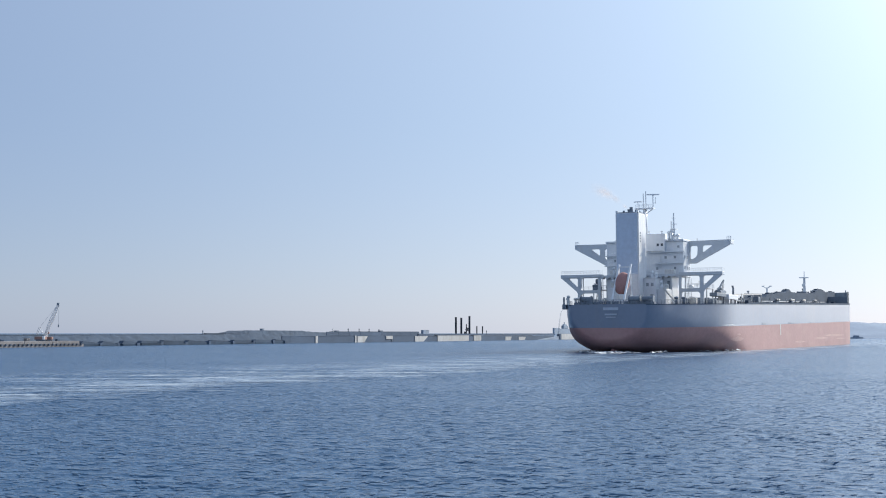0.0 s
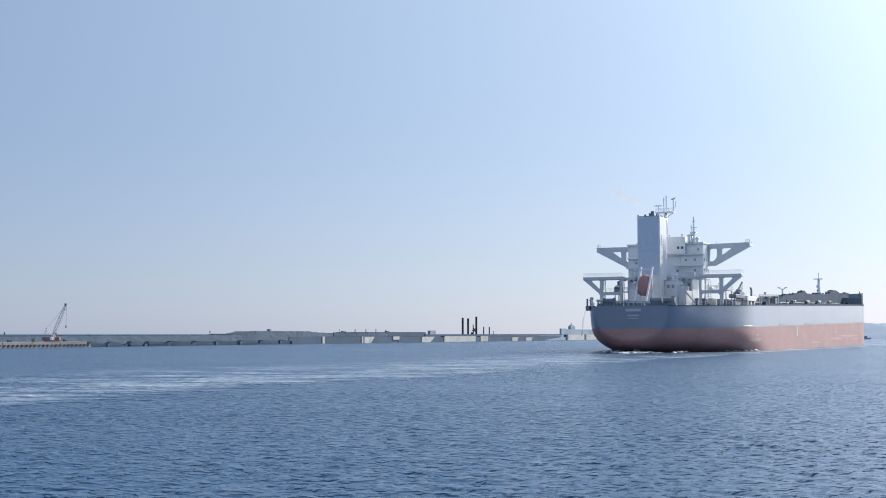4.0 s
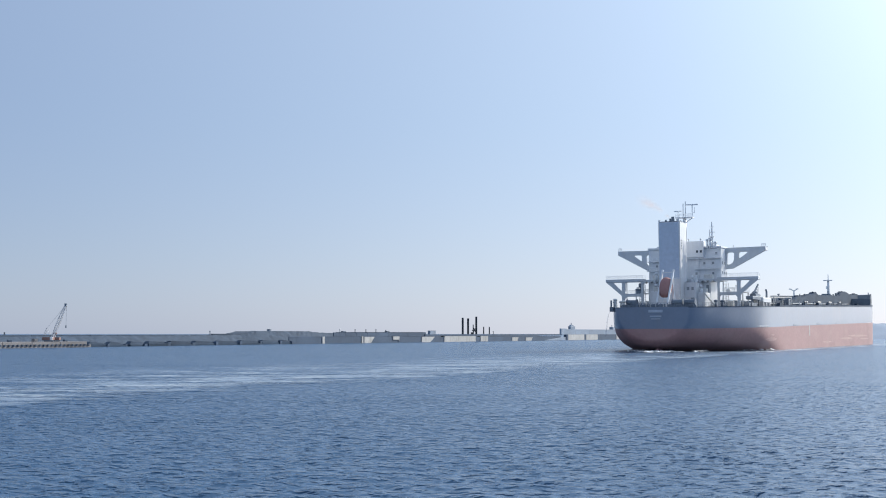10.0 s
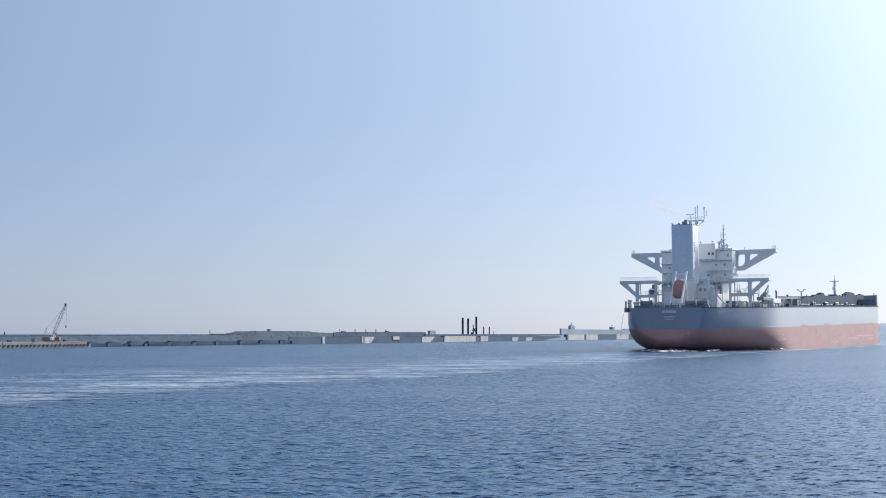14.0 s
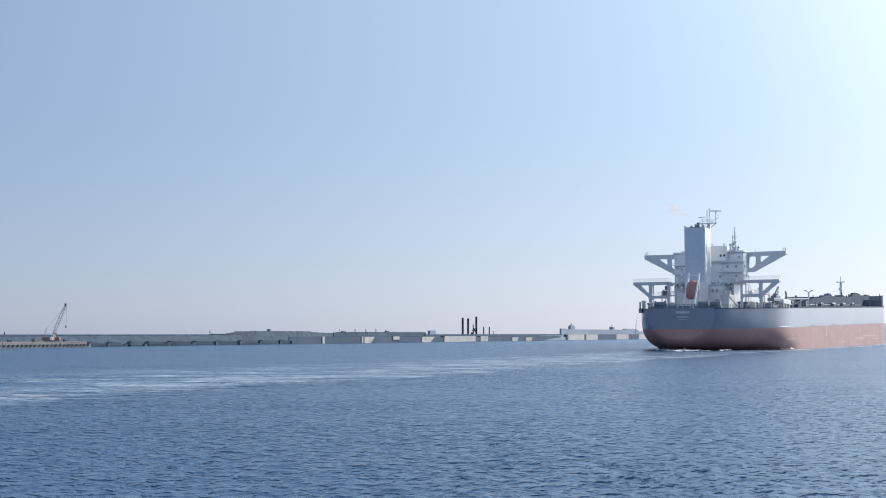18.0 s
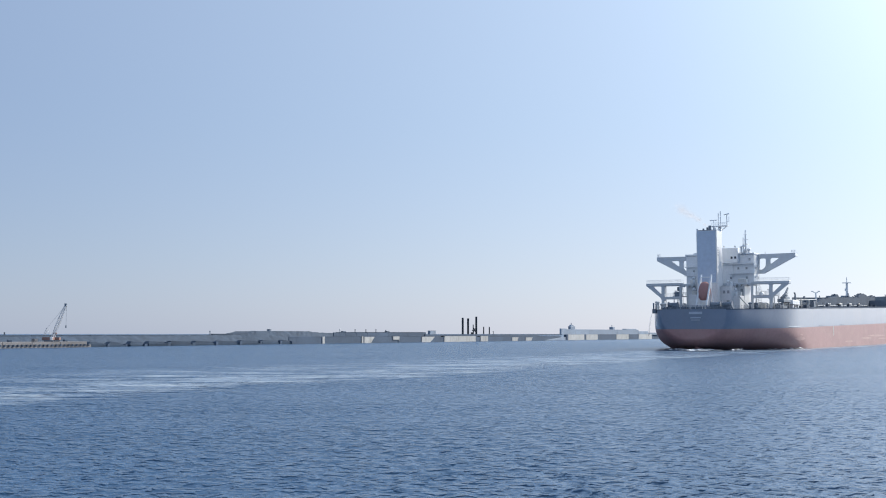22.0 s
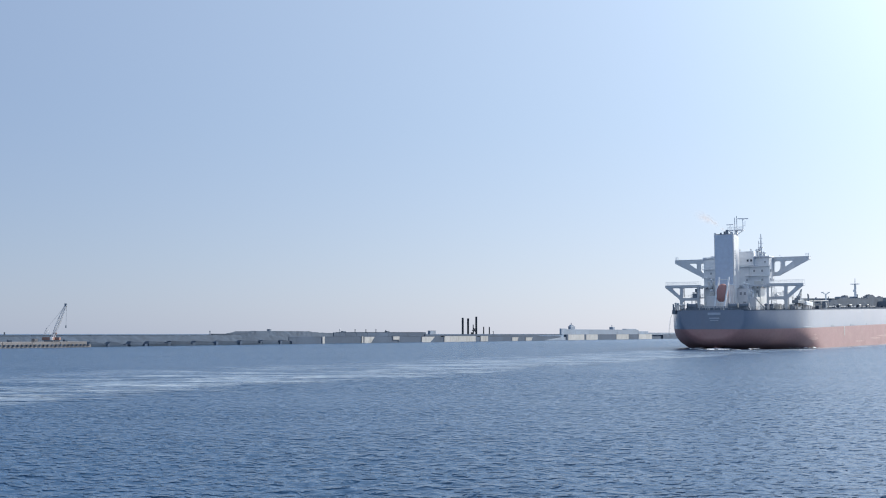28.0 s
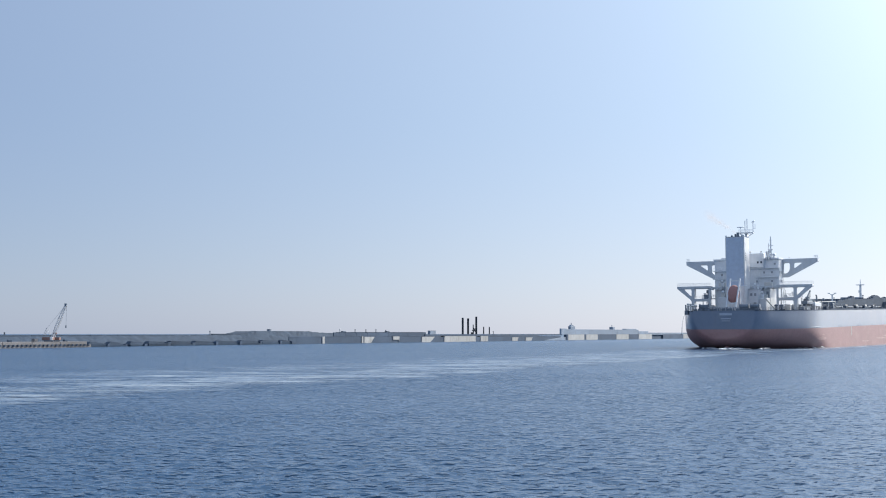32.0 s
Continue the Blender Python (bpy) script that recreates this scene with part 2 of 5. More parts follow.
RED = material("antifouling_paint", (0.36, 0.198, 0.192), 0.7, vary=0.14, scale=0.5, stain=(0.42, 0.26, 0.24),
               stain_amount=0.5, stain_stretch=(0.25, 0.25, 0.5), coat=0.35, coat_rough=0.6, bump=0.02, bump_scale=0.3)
WHITE = material("ship_white_paint", (0.72, 0.75, 0.78), 0.35, vary=0.05, scale=0.5, stain=(0.50, 0.45, 0.40),
                 stain_amount=0.14, stain_stretch=(2, 2, 0.15))
# white paint greyed in the base colour for backlit plates and platforms
GREY = material("backlit_grey_white_paint", (0.56, 0.595, 0.63), 0.4, vary=0.05, scale=0.5, stain=(0.42, 0.40, 0.37), stain_amount=0.14,
                stain_stretch=(2, 2, 0.15))
# blue of shade and flare put into the funnel's aft colour
FUNNEL_SHADE = material("funnel_shade_tone", (0.49, 0.575, 0.70), 0.3, vary=0.10, scale=0.4, stain=(0.5, 0.58, 0.68),
                       stain_amount=0.3, stain_stretch=(0.6, 0.6, 0.3))
FUNNEL = material("funnel_paint", (0.80, 0.80, 0.80), 0.25, vary=0.08, scale=0.5, stain=(0.5, 0.5, 0.5),
                  stain_amount=0.25, stain_stretch=(1.5, 1.5, 0.2))
DECK = material("deck_paint", (0.10, 0.075, 0.065), 0.75, vary=0.25, scale=1.0)
GEAR = material("dark_gear_paint", (0.16, 0.20, 0.25), 0.6, vary=0.3, scale=1.0)
MACHINERY = material("grey_blue_machinery_paint", (0.062, 0.090, 0.132), 0.9, vary=0.2, scale=0.8, spec=0.15)
BUFF = material("pale_gear_paint", (0.62, 0.62, 0.6), 0.6, vary=0.2, scale=1.0)
ORANGE = material("lifeboat_orange", (0.38, 0.20, 0.185), 0.8, vary=0.1, scale=1.2)
GLASS = material("window_glass", (0.08, 0.095, 0.12), 0.5, vary=0.1, spec=0.15)
SOOT = material("sooty_steel", (0.17, 0.21, 0.26), 0.7, vary=0.3, scale=2.0)
DOOR = material("door_grey", (0.30, 0.33, 0.36), 0.5, vary=0.2)
LETTER = material("white_lettering", (0.42, 0.48, 0.56), 0.6, vary=0.1, scale=3.0)
# quay concrete darkened and blued in the base colour for haze and shade
CONCRETE = material("hazed_weathered_concrete", (0.066, 0.100, 0.152), 0.9, vary=0.25, scale=0.5, stain=(0.05, 0.075, 0.11),
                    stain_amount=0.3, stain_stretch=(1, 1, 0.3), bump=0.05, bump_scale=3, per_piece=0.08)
# paler concrete for some of the quay faces
PALE = material("pale_concrete", (0.45, 0.45, 0.44), 0.85, vary=0.15, scale=0.5, stain=(0.25, 0.23, 0.2),
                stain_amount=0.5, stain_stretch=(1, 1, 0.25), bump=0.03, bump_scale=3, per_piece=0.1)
# far dock concrete lightened and blued in the base colour for haze
DOCK = material("hazed_dock_concrete", (0.25, 0.31, 0.39), 0.9, vary=0.15, scale=0.4, stain=(0.2, 0.2, 0.2), stain_amount=0.5,
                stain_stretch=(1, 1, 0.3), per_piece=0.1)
# caisson, coping and rock blued for haze in their base colours
CAISSON_DARK = material("dark_caisson_concrete", (0.052, 0.077, 0.112), 0.9, vary=0.3, scale=0.8, spec=0.15, bump=0.04, bump_scale=3, per_piece=0.2)
# coping darkened in the base colour for the crest's overhang shadow
COPING = material("shadow_tone_coping", (0.070, 0.095, 0.132), 0.95, vary=0.25, scale=0.8, spec=0.2, per_piece=0.15)
RUBBLE = material("hazed_breakwater_rock", (0.048, 0.073, 0.110), 0.95, vary=0.3, scale=2.0, bump=0.3, bump_scale=0.9)
# scrub colour turned pale blue in the base colour for distance haze
HILL = material("hazed_scrub_hill", (0.23, 0.295, 0.385), 0.95, vary=0.10, scale=0.3, bump=0.2, bump_scale=0.2)
TIMBER = material("quay_beam", (0.21, 0.20, 0.20), 0.85, vary=0.25, scale=1.0)
STEEL = material("rusty_dark_steel", (0.038, 0.048, 0.062), 0.9, vary=0.25, scale=1.5, spec=0.1)
CRANE_RED = material("crane_red_paint", (0.24, 0.14, 0.12), 0.5, vary=0.15, scale=1.0)
CRANE_GREY = material("boom_paint", (0.60, 0.61, 0.63), 0.55, vary=0.15, scale=1.0)
SMOKE = veil_material("funnel_smoke", (0.66, 0.49, 0.38), 0.25, True)
SPRAY = veil_material("discharge_water", (0.75, 0.8, 0.85), 0.10)


# ---- mesh helpers ----
def box(bm, x0, x1, y0, y1, z0, z1, turn=None):
    c = Vector(((x0 + x1) / 2, (y0 + y1) / 2, (z0 + z1) / 2))
    m = Matrix.Translation(c) @ (turn or Matrix()) @ Matrix.Diagonal((abs(x1 - x0), abs(y1 - y0), abs(z1 - z0), 1))
    return bmesh.ops.create_cube(bm, size=1.0, matrix=m)["verts"]


def beam(bm, a, b, w, h):
    """A rectangular bar from a to b."""
    a, b = Vector(a), Vector(b)
    q = (b - a).to_track_quat("X", "Z").to_matrix().to_4x4()
    m = Matrix.Translation((a + b) / 2) @ q @ Matrix.Diagonal(((b - a).length, w, h, 1))
    return bmesh.ops.create_cube(bm, size=1.0, matrix=m)["verts"]


def rod(bm, a, b, r, r2=None, n=8):
    a, b = Vector(a), Vector(b)
    q = (b - a).to_track_quat("Z", "Y").to_matrix().to_4x4()
    m = Matrix.Translation((a + b) / 2) @ q
    return bmesh.ops.create_cone(bm, cap_ends=True, segments=n, radius1=r, radius2=r if r2 is None else r2,
                                 depth=(b - a).length, matrix=m)["verts"]


def ball(bm, c, sx, sy, sz, turn=None, sub=2):
    m = Matrix.Translation(c) @ (turn or Matrix()) @ Matrix.Diagonal((sx, sy, sz, 1))
    return bmesh.ops.create_icosphere(bm, subdivisions=sub, radius=1.0, matrix=m)["verts"]


def soften(bm, width, segments=1):
    bmesh.ops.bevel(bm, geom=list(bm.edges), offset=width, segments=segments, affect='EDGES', clamp_overlap=True)


def mesh_of(name, bm, mat, smooth=False):
    me = bpy.data.meshes.new(name)
    bm.to_mesh(me)
    bm.free()
    me.materials.append(mat)
    if smooth:
        me.polygons.foreach_set("use_smooth", [True] * len(me.polygons))
    return me


def part(name, bm, mat, parent, label="", smooth=False):
    ob = new(name, mesh_of(name, bm, mat, smooth))
    ob.parent = parent
    if label:
        tagged(ob, label)
    return ob


def thing(name, label, category, m=None, group="", kind=""):
    ob = new(name)
    if m is not None:
        ob.matrix_basis = m
    return tagged(ob, label, category, group, kind)


def box_part(name, dims, mat, parent, label="", bevel=0.06, turn=None):
    bm = bmesh.new()
    box(bm, *dims, turn)
    if bevel:
        soften(bm, bevel)
    return part(name, bm, mat, parent, label)


def rod_part(name, a, b, r, mat, parent, label="", r2=None, n=8):
    bm = bmesh.new()
    rod(bm, a, b, r, r2, n)
    return part(name, bm, mat, parent, label)


def railing(parent, points, mat, height=1.1, step=2.0, r=0.05, name="railing"):
    """Posts and three rails along a line of points."""
    bm = bmesh.new()
    for a, b in zip(points, points[1:]):
        a, b = Vector(a), Vector(b)
        n = max(1, round((b - a).length / step))
        for i in range(n + 1):
            p = a.lerp(b, i / n)
            rod(bm, p, p + Vector((0, 0, height)), r, n=5)
        for k in (0.4, 0.7, 1.0):
            up = Vector((0, 0, height * k))
            rod(bm, a + up, b + up, r * (1.2 if k == 1.0 else 0.8), n=5)
    return part(name, bm, mat, parent)


def rounded(points, r, n=4):
    """A polygon with each corner turned into a short arc."""
    out = []
    for i, p in enumerate(points):
        p, a, b = Vector(p), Vector(points[i - 1]), Vector(points[(i + 1) % len(points)])
        k = min(r, (a - p).length * 0.45, (b - p).length * 0.45)
        q0, q1 = p + (a - p).normalized() * k, p + (b - p).normalized() * k
        for j in range(n + 1):
            t = j / n
            out.append(q0 * (1 - t) ** 2 + p * 2 * t * (1 - t) + q1 * t ** 2)
    return out


def web_plate(bm, outline, holes, x0, x1, side=1):
    """An upright steel plate across the ship, from (y, z) points, with openings through it."""
    loops = [[Vector((0, side * y, z)) for y, z in loop] for loop in (outline, *holes)]
    flat = [p for loop in loops for p in loop]
    tris = tessellate_polygon(loops)
    for x, flip in ((x0, side < 0), (x1, side > 0)):
        vs = [bm.verts.new((x, p.y, p.z)) for p in flat]
        for t in tris:
            bm.faces.new([vs[i] for i in (t if flip else t[::-1])])
        if x == x0:
            near = vs
    first = 0
    for loop in loops:
        n = len(loop)
        for i in range(n):
            a, b = first + i, first + (i + 1) % n
            bm.faces.new((near[a], near[b], vs[b], vs[a]))
        first += n
    bmesh.ops.recalc_face_normals(bm, faces=bm.faces)


def grid_mesh(name, xs, ys, heights, mat, smooth=True):
    nx, ny = len(xs), len(ys)
    gx, gy = np.meshgrid(xs, ys)
    co = np.stack([gx, gy, heights], axis=-1).reshape(-1, 3)
    i = np.arange(nx * ny).reshape(ny, nx)
    quads = np.stack([i[:-1, :-1], i[:-1, 1:], i[1:, 1:], i[1:, :-1]], axis=-1).reshape(-1)
    me = bpy.data.meshes.new(name)
    me.vertices.add(nx * ny)
    me.vertices.foreach_set("co", co.ravel())
    n = len(quads) // 4
    me.loops.add(len(quads))
    me.loops.foreach_set("vertex_index", quads)
    me.polygons.add(n)
    me.polygons.foreach_set("loop_start", np.arange(n) * 4)
    me.polygons.foreach_set("loop_total", np.full(n, 4))
    me.polygons.foreach_set("use_smooth", np.full(n, smooth))
    me.update(calc_edges=True)
    me.validate()
    me.materials.append(mat)
    return me


# ---- the sea ----
def graded(start, stop, first, grow):
    """Steps that widen away from start."""
    out, step = [start], first
    while abs(out[-1] - start) < abs(stop - start):
        out.append(out[-1] + math.copysign(step, stop - start))
        step *= grow
    return out


def make_sea():
    rng = np.random.default_rng(4)
    side = list(np.arange(0, 46, 0.17)) + graded(46, 5200, 0.2, 1.085)
    xs = np.array([-v for v in reversed(side[1:])] + side)
    ys = [28.0]
    while ys[-1] < 5200:
        ys.append(ys[-1] + 0.115 * max(1.0, ys[-1] / 70) ** 1.6)
    back = [28.0 - v for v in graded(0, 900, 0.6, 1.12)[1:]]
    ys = np.array(list(reversed(back)) + ys)
    gx, gy = np.meshgrid(xs, ys)
    dx, dy = np.gradient(xs), np.gradient(ys)
    cell = np.maximum(dx[None, :], dy[:, None])
    z = np.zeros_like(gx)
    wind = math.radians(236)
    for k in range(60):
        length = 0.55 * (1.9 / 0.55) ** rng.random()
        way = wind + rng.normal(0, 0.75)
        amp = 0.0030 * length
        keep = np.clip((length / cell - 2.2) / 2.0, 0, 1)
        ph = 2 * math.pi / length * (gx * math.cos(way) + gy * math.sin(way)) + rng.random() * 6.28
        s = np.sin(ph)
        z += amp * keep * s
    gust = 0.75 + 0.35 * np.sin(gx * 0.045 + 1.1 * np.sin(gy * 0.021)) * np.sin(gy * 0.037 + 0.6)
    sea = new("water", grid_mesh("water", xs, ys, z * gust, WATER))
    return tagged(sea, "choppy blue harbour water with short wavelets", "water", kind="structure")


sea = make_sea()


# ---- thin foam left on the water along the ship's track ----
def make_wake():
    rng = random.Random(11)
    verts, faces = [], []
    d, e = Vector((0.5, 0.866)), Vector((0.866, -0.5))
    for k in range(760):
        u = rng.uniform(-55, 150)
        across = rng.gauss(18.0, 3.0) if k % 3 else rng.uniform(-16, 17)
        c = Vector((-31, 131)) + d * u + e * across * (1.0 - 0.0011 * u)
        length, width = rng.uniform(1.2, 9.0), rng.uniform(0.03, 0.10)
        a = rng.gauss(0.25, 0.25)
        p, q = Vector((math.cos(a), math.sin(a))), Vector((-math.sin(a), math.cos(a)))
        z, n, base = rng.uniform(0.02, 0.07), 7, len(verts)
        for i in range(n + 1):
            s = i / n
            w = width * (0.15 + math.sin(math.pi * s)) * rng.uniform(0.5, 1.1)
            mid = c + p * (s - 0.5) * length + q * 0.25 * math.sin(4 * s + k)
            verts += [(*(mid + q * w), z), (*(mid - q * w), z)]
        for i in range(n):
            b = base + 2 * i
            faces.append((b, b + 1, b + 3, b + 2))
    me = bpy.data.meshes.new("wake_foam")
    me.from_pydata(verts, [], faces)
    me.materials.append(FROTH)
    return tagged(new("wake_foam", me), "thin pale foam slivers of a ship's wake on the water", "foam", kind="stuff")


make_wake()


# ---- the bulk carrier; x forward, y to port, z up from the waterline ----
STERN, BOW, HALF = -37.0, 243.0, 22.5


def deck_z(x):
    return 12.86 + 0.0205 * x


def boot_z(x):
    return 6.75 + 0.0144 * x


def half_deck(x):
    if x < 5:
        d = 5 - x
        narrow = 0.332 * (d * d / 36 if d < 18 else d - 9)
        turn = min(1.0, max(0.0, (-31.5 - x) / 5.5))
        return (HALF - narrow) * (1 - 0.15 * (1 - (1 - turn * turn) ** 0.5))
    if x > 196:
        return HALF * max(0.0, 1 - ((x - 196) / (BOW - 196)) ** 2.6) ** 0.5
    return HALF


def floor_z(x):
    if x < -32.0:
        t = min(1.0, (-32.0 - x) / 5.0)
        return 0.70 + 0.35 * t + 2.4 * (1 - (1 - t * t) ** 0.5)
    return float(np.interp(x, (-32.0, -30.5, -20, -10, 0, 8, 20), (0.70, 0.4, -0.74, -1.27, -1.97, -3.67, -9.5)))


def half_at(x, z):
    """Half breadth of the hull at a station and height."""
    top, low = deck_z(x), floor_z(x)
    u = min(1.0, max(0.0, (top - z) / (top - low)))
    n = float(np.interp(x, (-33, -28, -20, -10, 0, 8, 20), (2.8, 3.5, 4.5, 5.2, 7, 7.5, 12)))
    b = half_deck(x) * (1 - u ** n) ** 0.5
    if x > 205:
        b *= 1 - 0.10 * u * (x - 205) / 38.0
    return b


def hull_stations():
    xs = [STERN, -36.98, -36.93, -36.85, -36.7, -36.5, -36.2, -35.8, -35.3, -34.7, -34.0, -33.2, -32.3, -31.4, -30.5, -29, -27, -25, -23, -21, -19, -17, -15, -12.5, -10, -7, -4, -1, 3, 8]
    xs += list(range(16, 196, 10)) + [196, 200, 204, 208, 212, 216, 220, 224, 228, 231, 234, 236.5, 238.5, 240, 241.2, 242, 242.6, 243]
    return xs


def sternward(x, y, z):
    """The stern is cambered across and raked slightly."""
    k = min(1.0, max(0.0, (-22 - x) / 15.0))
    return (x + k * (1.1 * (y / 11.0) ** 2 + 0.05 * (12 - z)), y, z)


def hull_shell(name, low, high, rows, mat, parent, label):
    """One band of shell plating, both sides, closed at the transom."""
    verts, faces = [], []
    xs = hull_stations()

    def level(x, r):
        z0, z1 = max(low(x), floor_z(x)), high(x)
        v = r / rows
        return z0 + (z1 - z0) * (v * v * 0.4 + v * 0.6)

    for side in (1, -1):
        base = len(verts)
        for x in xs:
            for r in range(rows + 1):
                z = level(x, r)
                verts.append(sternward(x, side * half_at(x, z), z))
        for i in range(len(xs) - 1):
            for r in range(rows):
                a = base + i * (rows + 1) + r
                q = (a, a + rows + 1, a + rows + 2, a + 1)
                faces.append(q if side < 0 else q[::-1])
    across, base = 12, len(verts)
    for r in range(rows + 1):
        z = level(STERN, r)
        b = half_at(STERN, z)
        for c in range(across + 1):
            verts.append(sternward(STERN, b - 2 * b * c / across, z))
    for r in range(rows):
        for c in range(across):
            q = base + r * (across + 1) + c
            faces.append((q, q + across + 1, q + across + 2, q + 1))
    me = bpy.data.meshes.new(name)
    me.from_pydata(verts, [], faces)
    bm = bmesh.new()
    bm.from_mesh(me)
    bmesh.ops.remove_doubles(bm, verts=bm.verts, dist=0.01)
    bmesh.ops.recalc_face_normals(bm, faces=bm.faces)
    for edge in bm.edges:
        if len(edge.link_faces) == 2 and edge.calc_face_angle() > radians(50):
            edge.smooth = False
    bm.to_mesh(me)
    bm.free()
    me.materials.append(mat)
    me.polygons.foreach_set("use_smooth", [True] * len(me.polygons))
    ob = new(name, me)
    ob.parent = parent
    tagged(ob, label)
    return ob


def make_ship():
    ship = thing("bulk_carrier", "large grey and red bulk carrier under way, stern towards the viewer", "ship")
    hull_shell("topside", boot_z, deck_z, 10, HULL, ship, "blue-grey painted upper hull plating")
    hull_shell("bottom", lambda x: -20.0, boot_z, 16, RED, ship, "faded red antifouling below the load line, paled for haze")
    # main deck
    bm = bmesh.new()
    xs = hull_stations()
    left = [bm.verts.new(sternward(x, half_deck(x) - 0.02, deck_z(x) - 0.05)) for x in xs[:-1]]
    right = [bm.verts.new(sternward(x, -half_deck(x) + 0.02, deck_z(x) - 0.05)) for x in xs[:-1]]
    for i in range(len(left) - 1):
        bm.faces.new((right[i], right[i + 1], left[i + 1], left[i]))
    part("main_deck", bm, DECK, ship, "dark red-brown steel deck")
    # gunwale strip along each side; raised dark part forward stands for shaded deck edge
    for s in (1, -1):
        bm = bmesh.new()
        last = None
        for x in xs[:-7]:
            px, py, pz = sternward(x, s * half_deck(x), deck_z(x))
            ring = [bm.verts.new((px, py + s * dy, pz + dz)) for dy, dz in ((0.06, -0.2), (0.06, 0.42 if x > 20 else 0.05), (-0.12, 0.42 if x > 20 else 0.05), (-0.12, -0.2))]
            if last:
                for c in range(4):
                    bm.faces.new((last[c], last[(c + 1) % 4], ring[(c + 1) % 4], ring[c]))
            last = ring
        part("gunwale_shadow_strip", bm, MACHINERY, ship, "edge strip along the deck, darkened for shade")
    # rudder stock and skeg
    bm = bmesh.new()
    box(bm, -33, -20, -0.45, 0.45, -8, 1.6)
    soften(bm, 0.3, 2)
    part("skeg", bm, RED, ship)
    # lettering on the transom as plain bars
    for z, w, h in ((11.0, 4.0, 0.7), (9.6, 3.2, 0.4), (8.9, 2.6, 0.25)):
        box_part("lettering_bar", (STERN - 0.06, STERN - 0.01, -1.0 - w / 2, -1.0 + w / 2, z - h / 2, z + h / 2), LETTER, ship, "pale unreadable lettering", 0)
    # draught marks and side fittings
    for x, w in ((35.5, 4.5), (75, 6.0), (113, 2.0)):
        box_part("side_mark", (x, x + w, -HALF - 0.05, -HALF - 0.01, boot_z(x) + 0.1, boot_z(x) + 0.65), GEAR, ship, "dark mark at the load line", 0)
    box_part("white_mark", (61.2, 62.2, -HALF - 0.05, -HALF - 0.01, 4.2, boot_z(61)), BUFF, ship, "faint white draught mark", 0)
    # half-round rubbing bar along the starboard quarter, over the load line
    verts, faces, n = [], [], 14
    for i in range(n + 1):
        x = -7 + 10 * i / n
        z = boot_z(x) + 0.3
        b = half_at(x, z)
        for a in (-90, -45, 0, 45, 90):
            r = 0.13 * math.sin(math.pi * (0.04 + 0.92 * i / n)) ** 0.5
            verts.append((x, -b - r * math.cos(radians(a)), z + r * math.sin(radians(a))))
    for i in range(n):
        for k in range(4):
            q = 5 * i + k
            faces.append((q, q + 5, q + 6, q + 1))
    me = bpy.data.meshes.new("rubbing_bar")
    me.from_pydata(verts, [], faces)
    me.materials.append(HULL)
    ob = new("rubbing_bar", me)
    ob.parent = ship
    tagged(ob, "grey half-round rubbing bar")
    rng = random.Random(17)
    for x0, x1, z0, z1 in ((0, 12, 2.7, 3.9), (5, 9, 4.3, 4.8), (120, 150, 2.6, 3.4), (140, 190, 3.6, 4.4), (168, 192, 2.4, 2.9), (84, 104, 1.6, 2.2)):
        n, verts, faces = 14, [], []
        for i in range(n + 1):
            s = i / n
            x = x0 + (x1 - x0) * s
            h = (z1 - z0) * (0.15 + math.sin(math.pi * s)) * rng.uniform(0.38, 0.5)
            zc = (z0 + z1) / 2 + rng.uniform(-0.08, 0.08) * (z1 - z0)
            verts += [(x, -half_at(x, z) - 0.015, z) for z in (zc - h, zc + h)]
        for i in range(n):
            faces.append((2 * i, 2 * i + 2, 2 * i + 3, 2 * i + 1))
        me = bpy.data.meshes.new("paint_scrape")
        me.from_pydata(verts, [], faces)
        me.materials.append(SCRAPE)
        ob = new("paint_scrape", me)
        ob.parent = ship
        tagged(ob, "pale scraped patch in the red paint")
    return ship


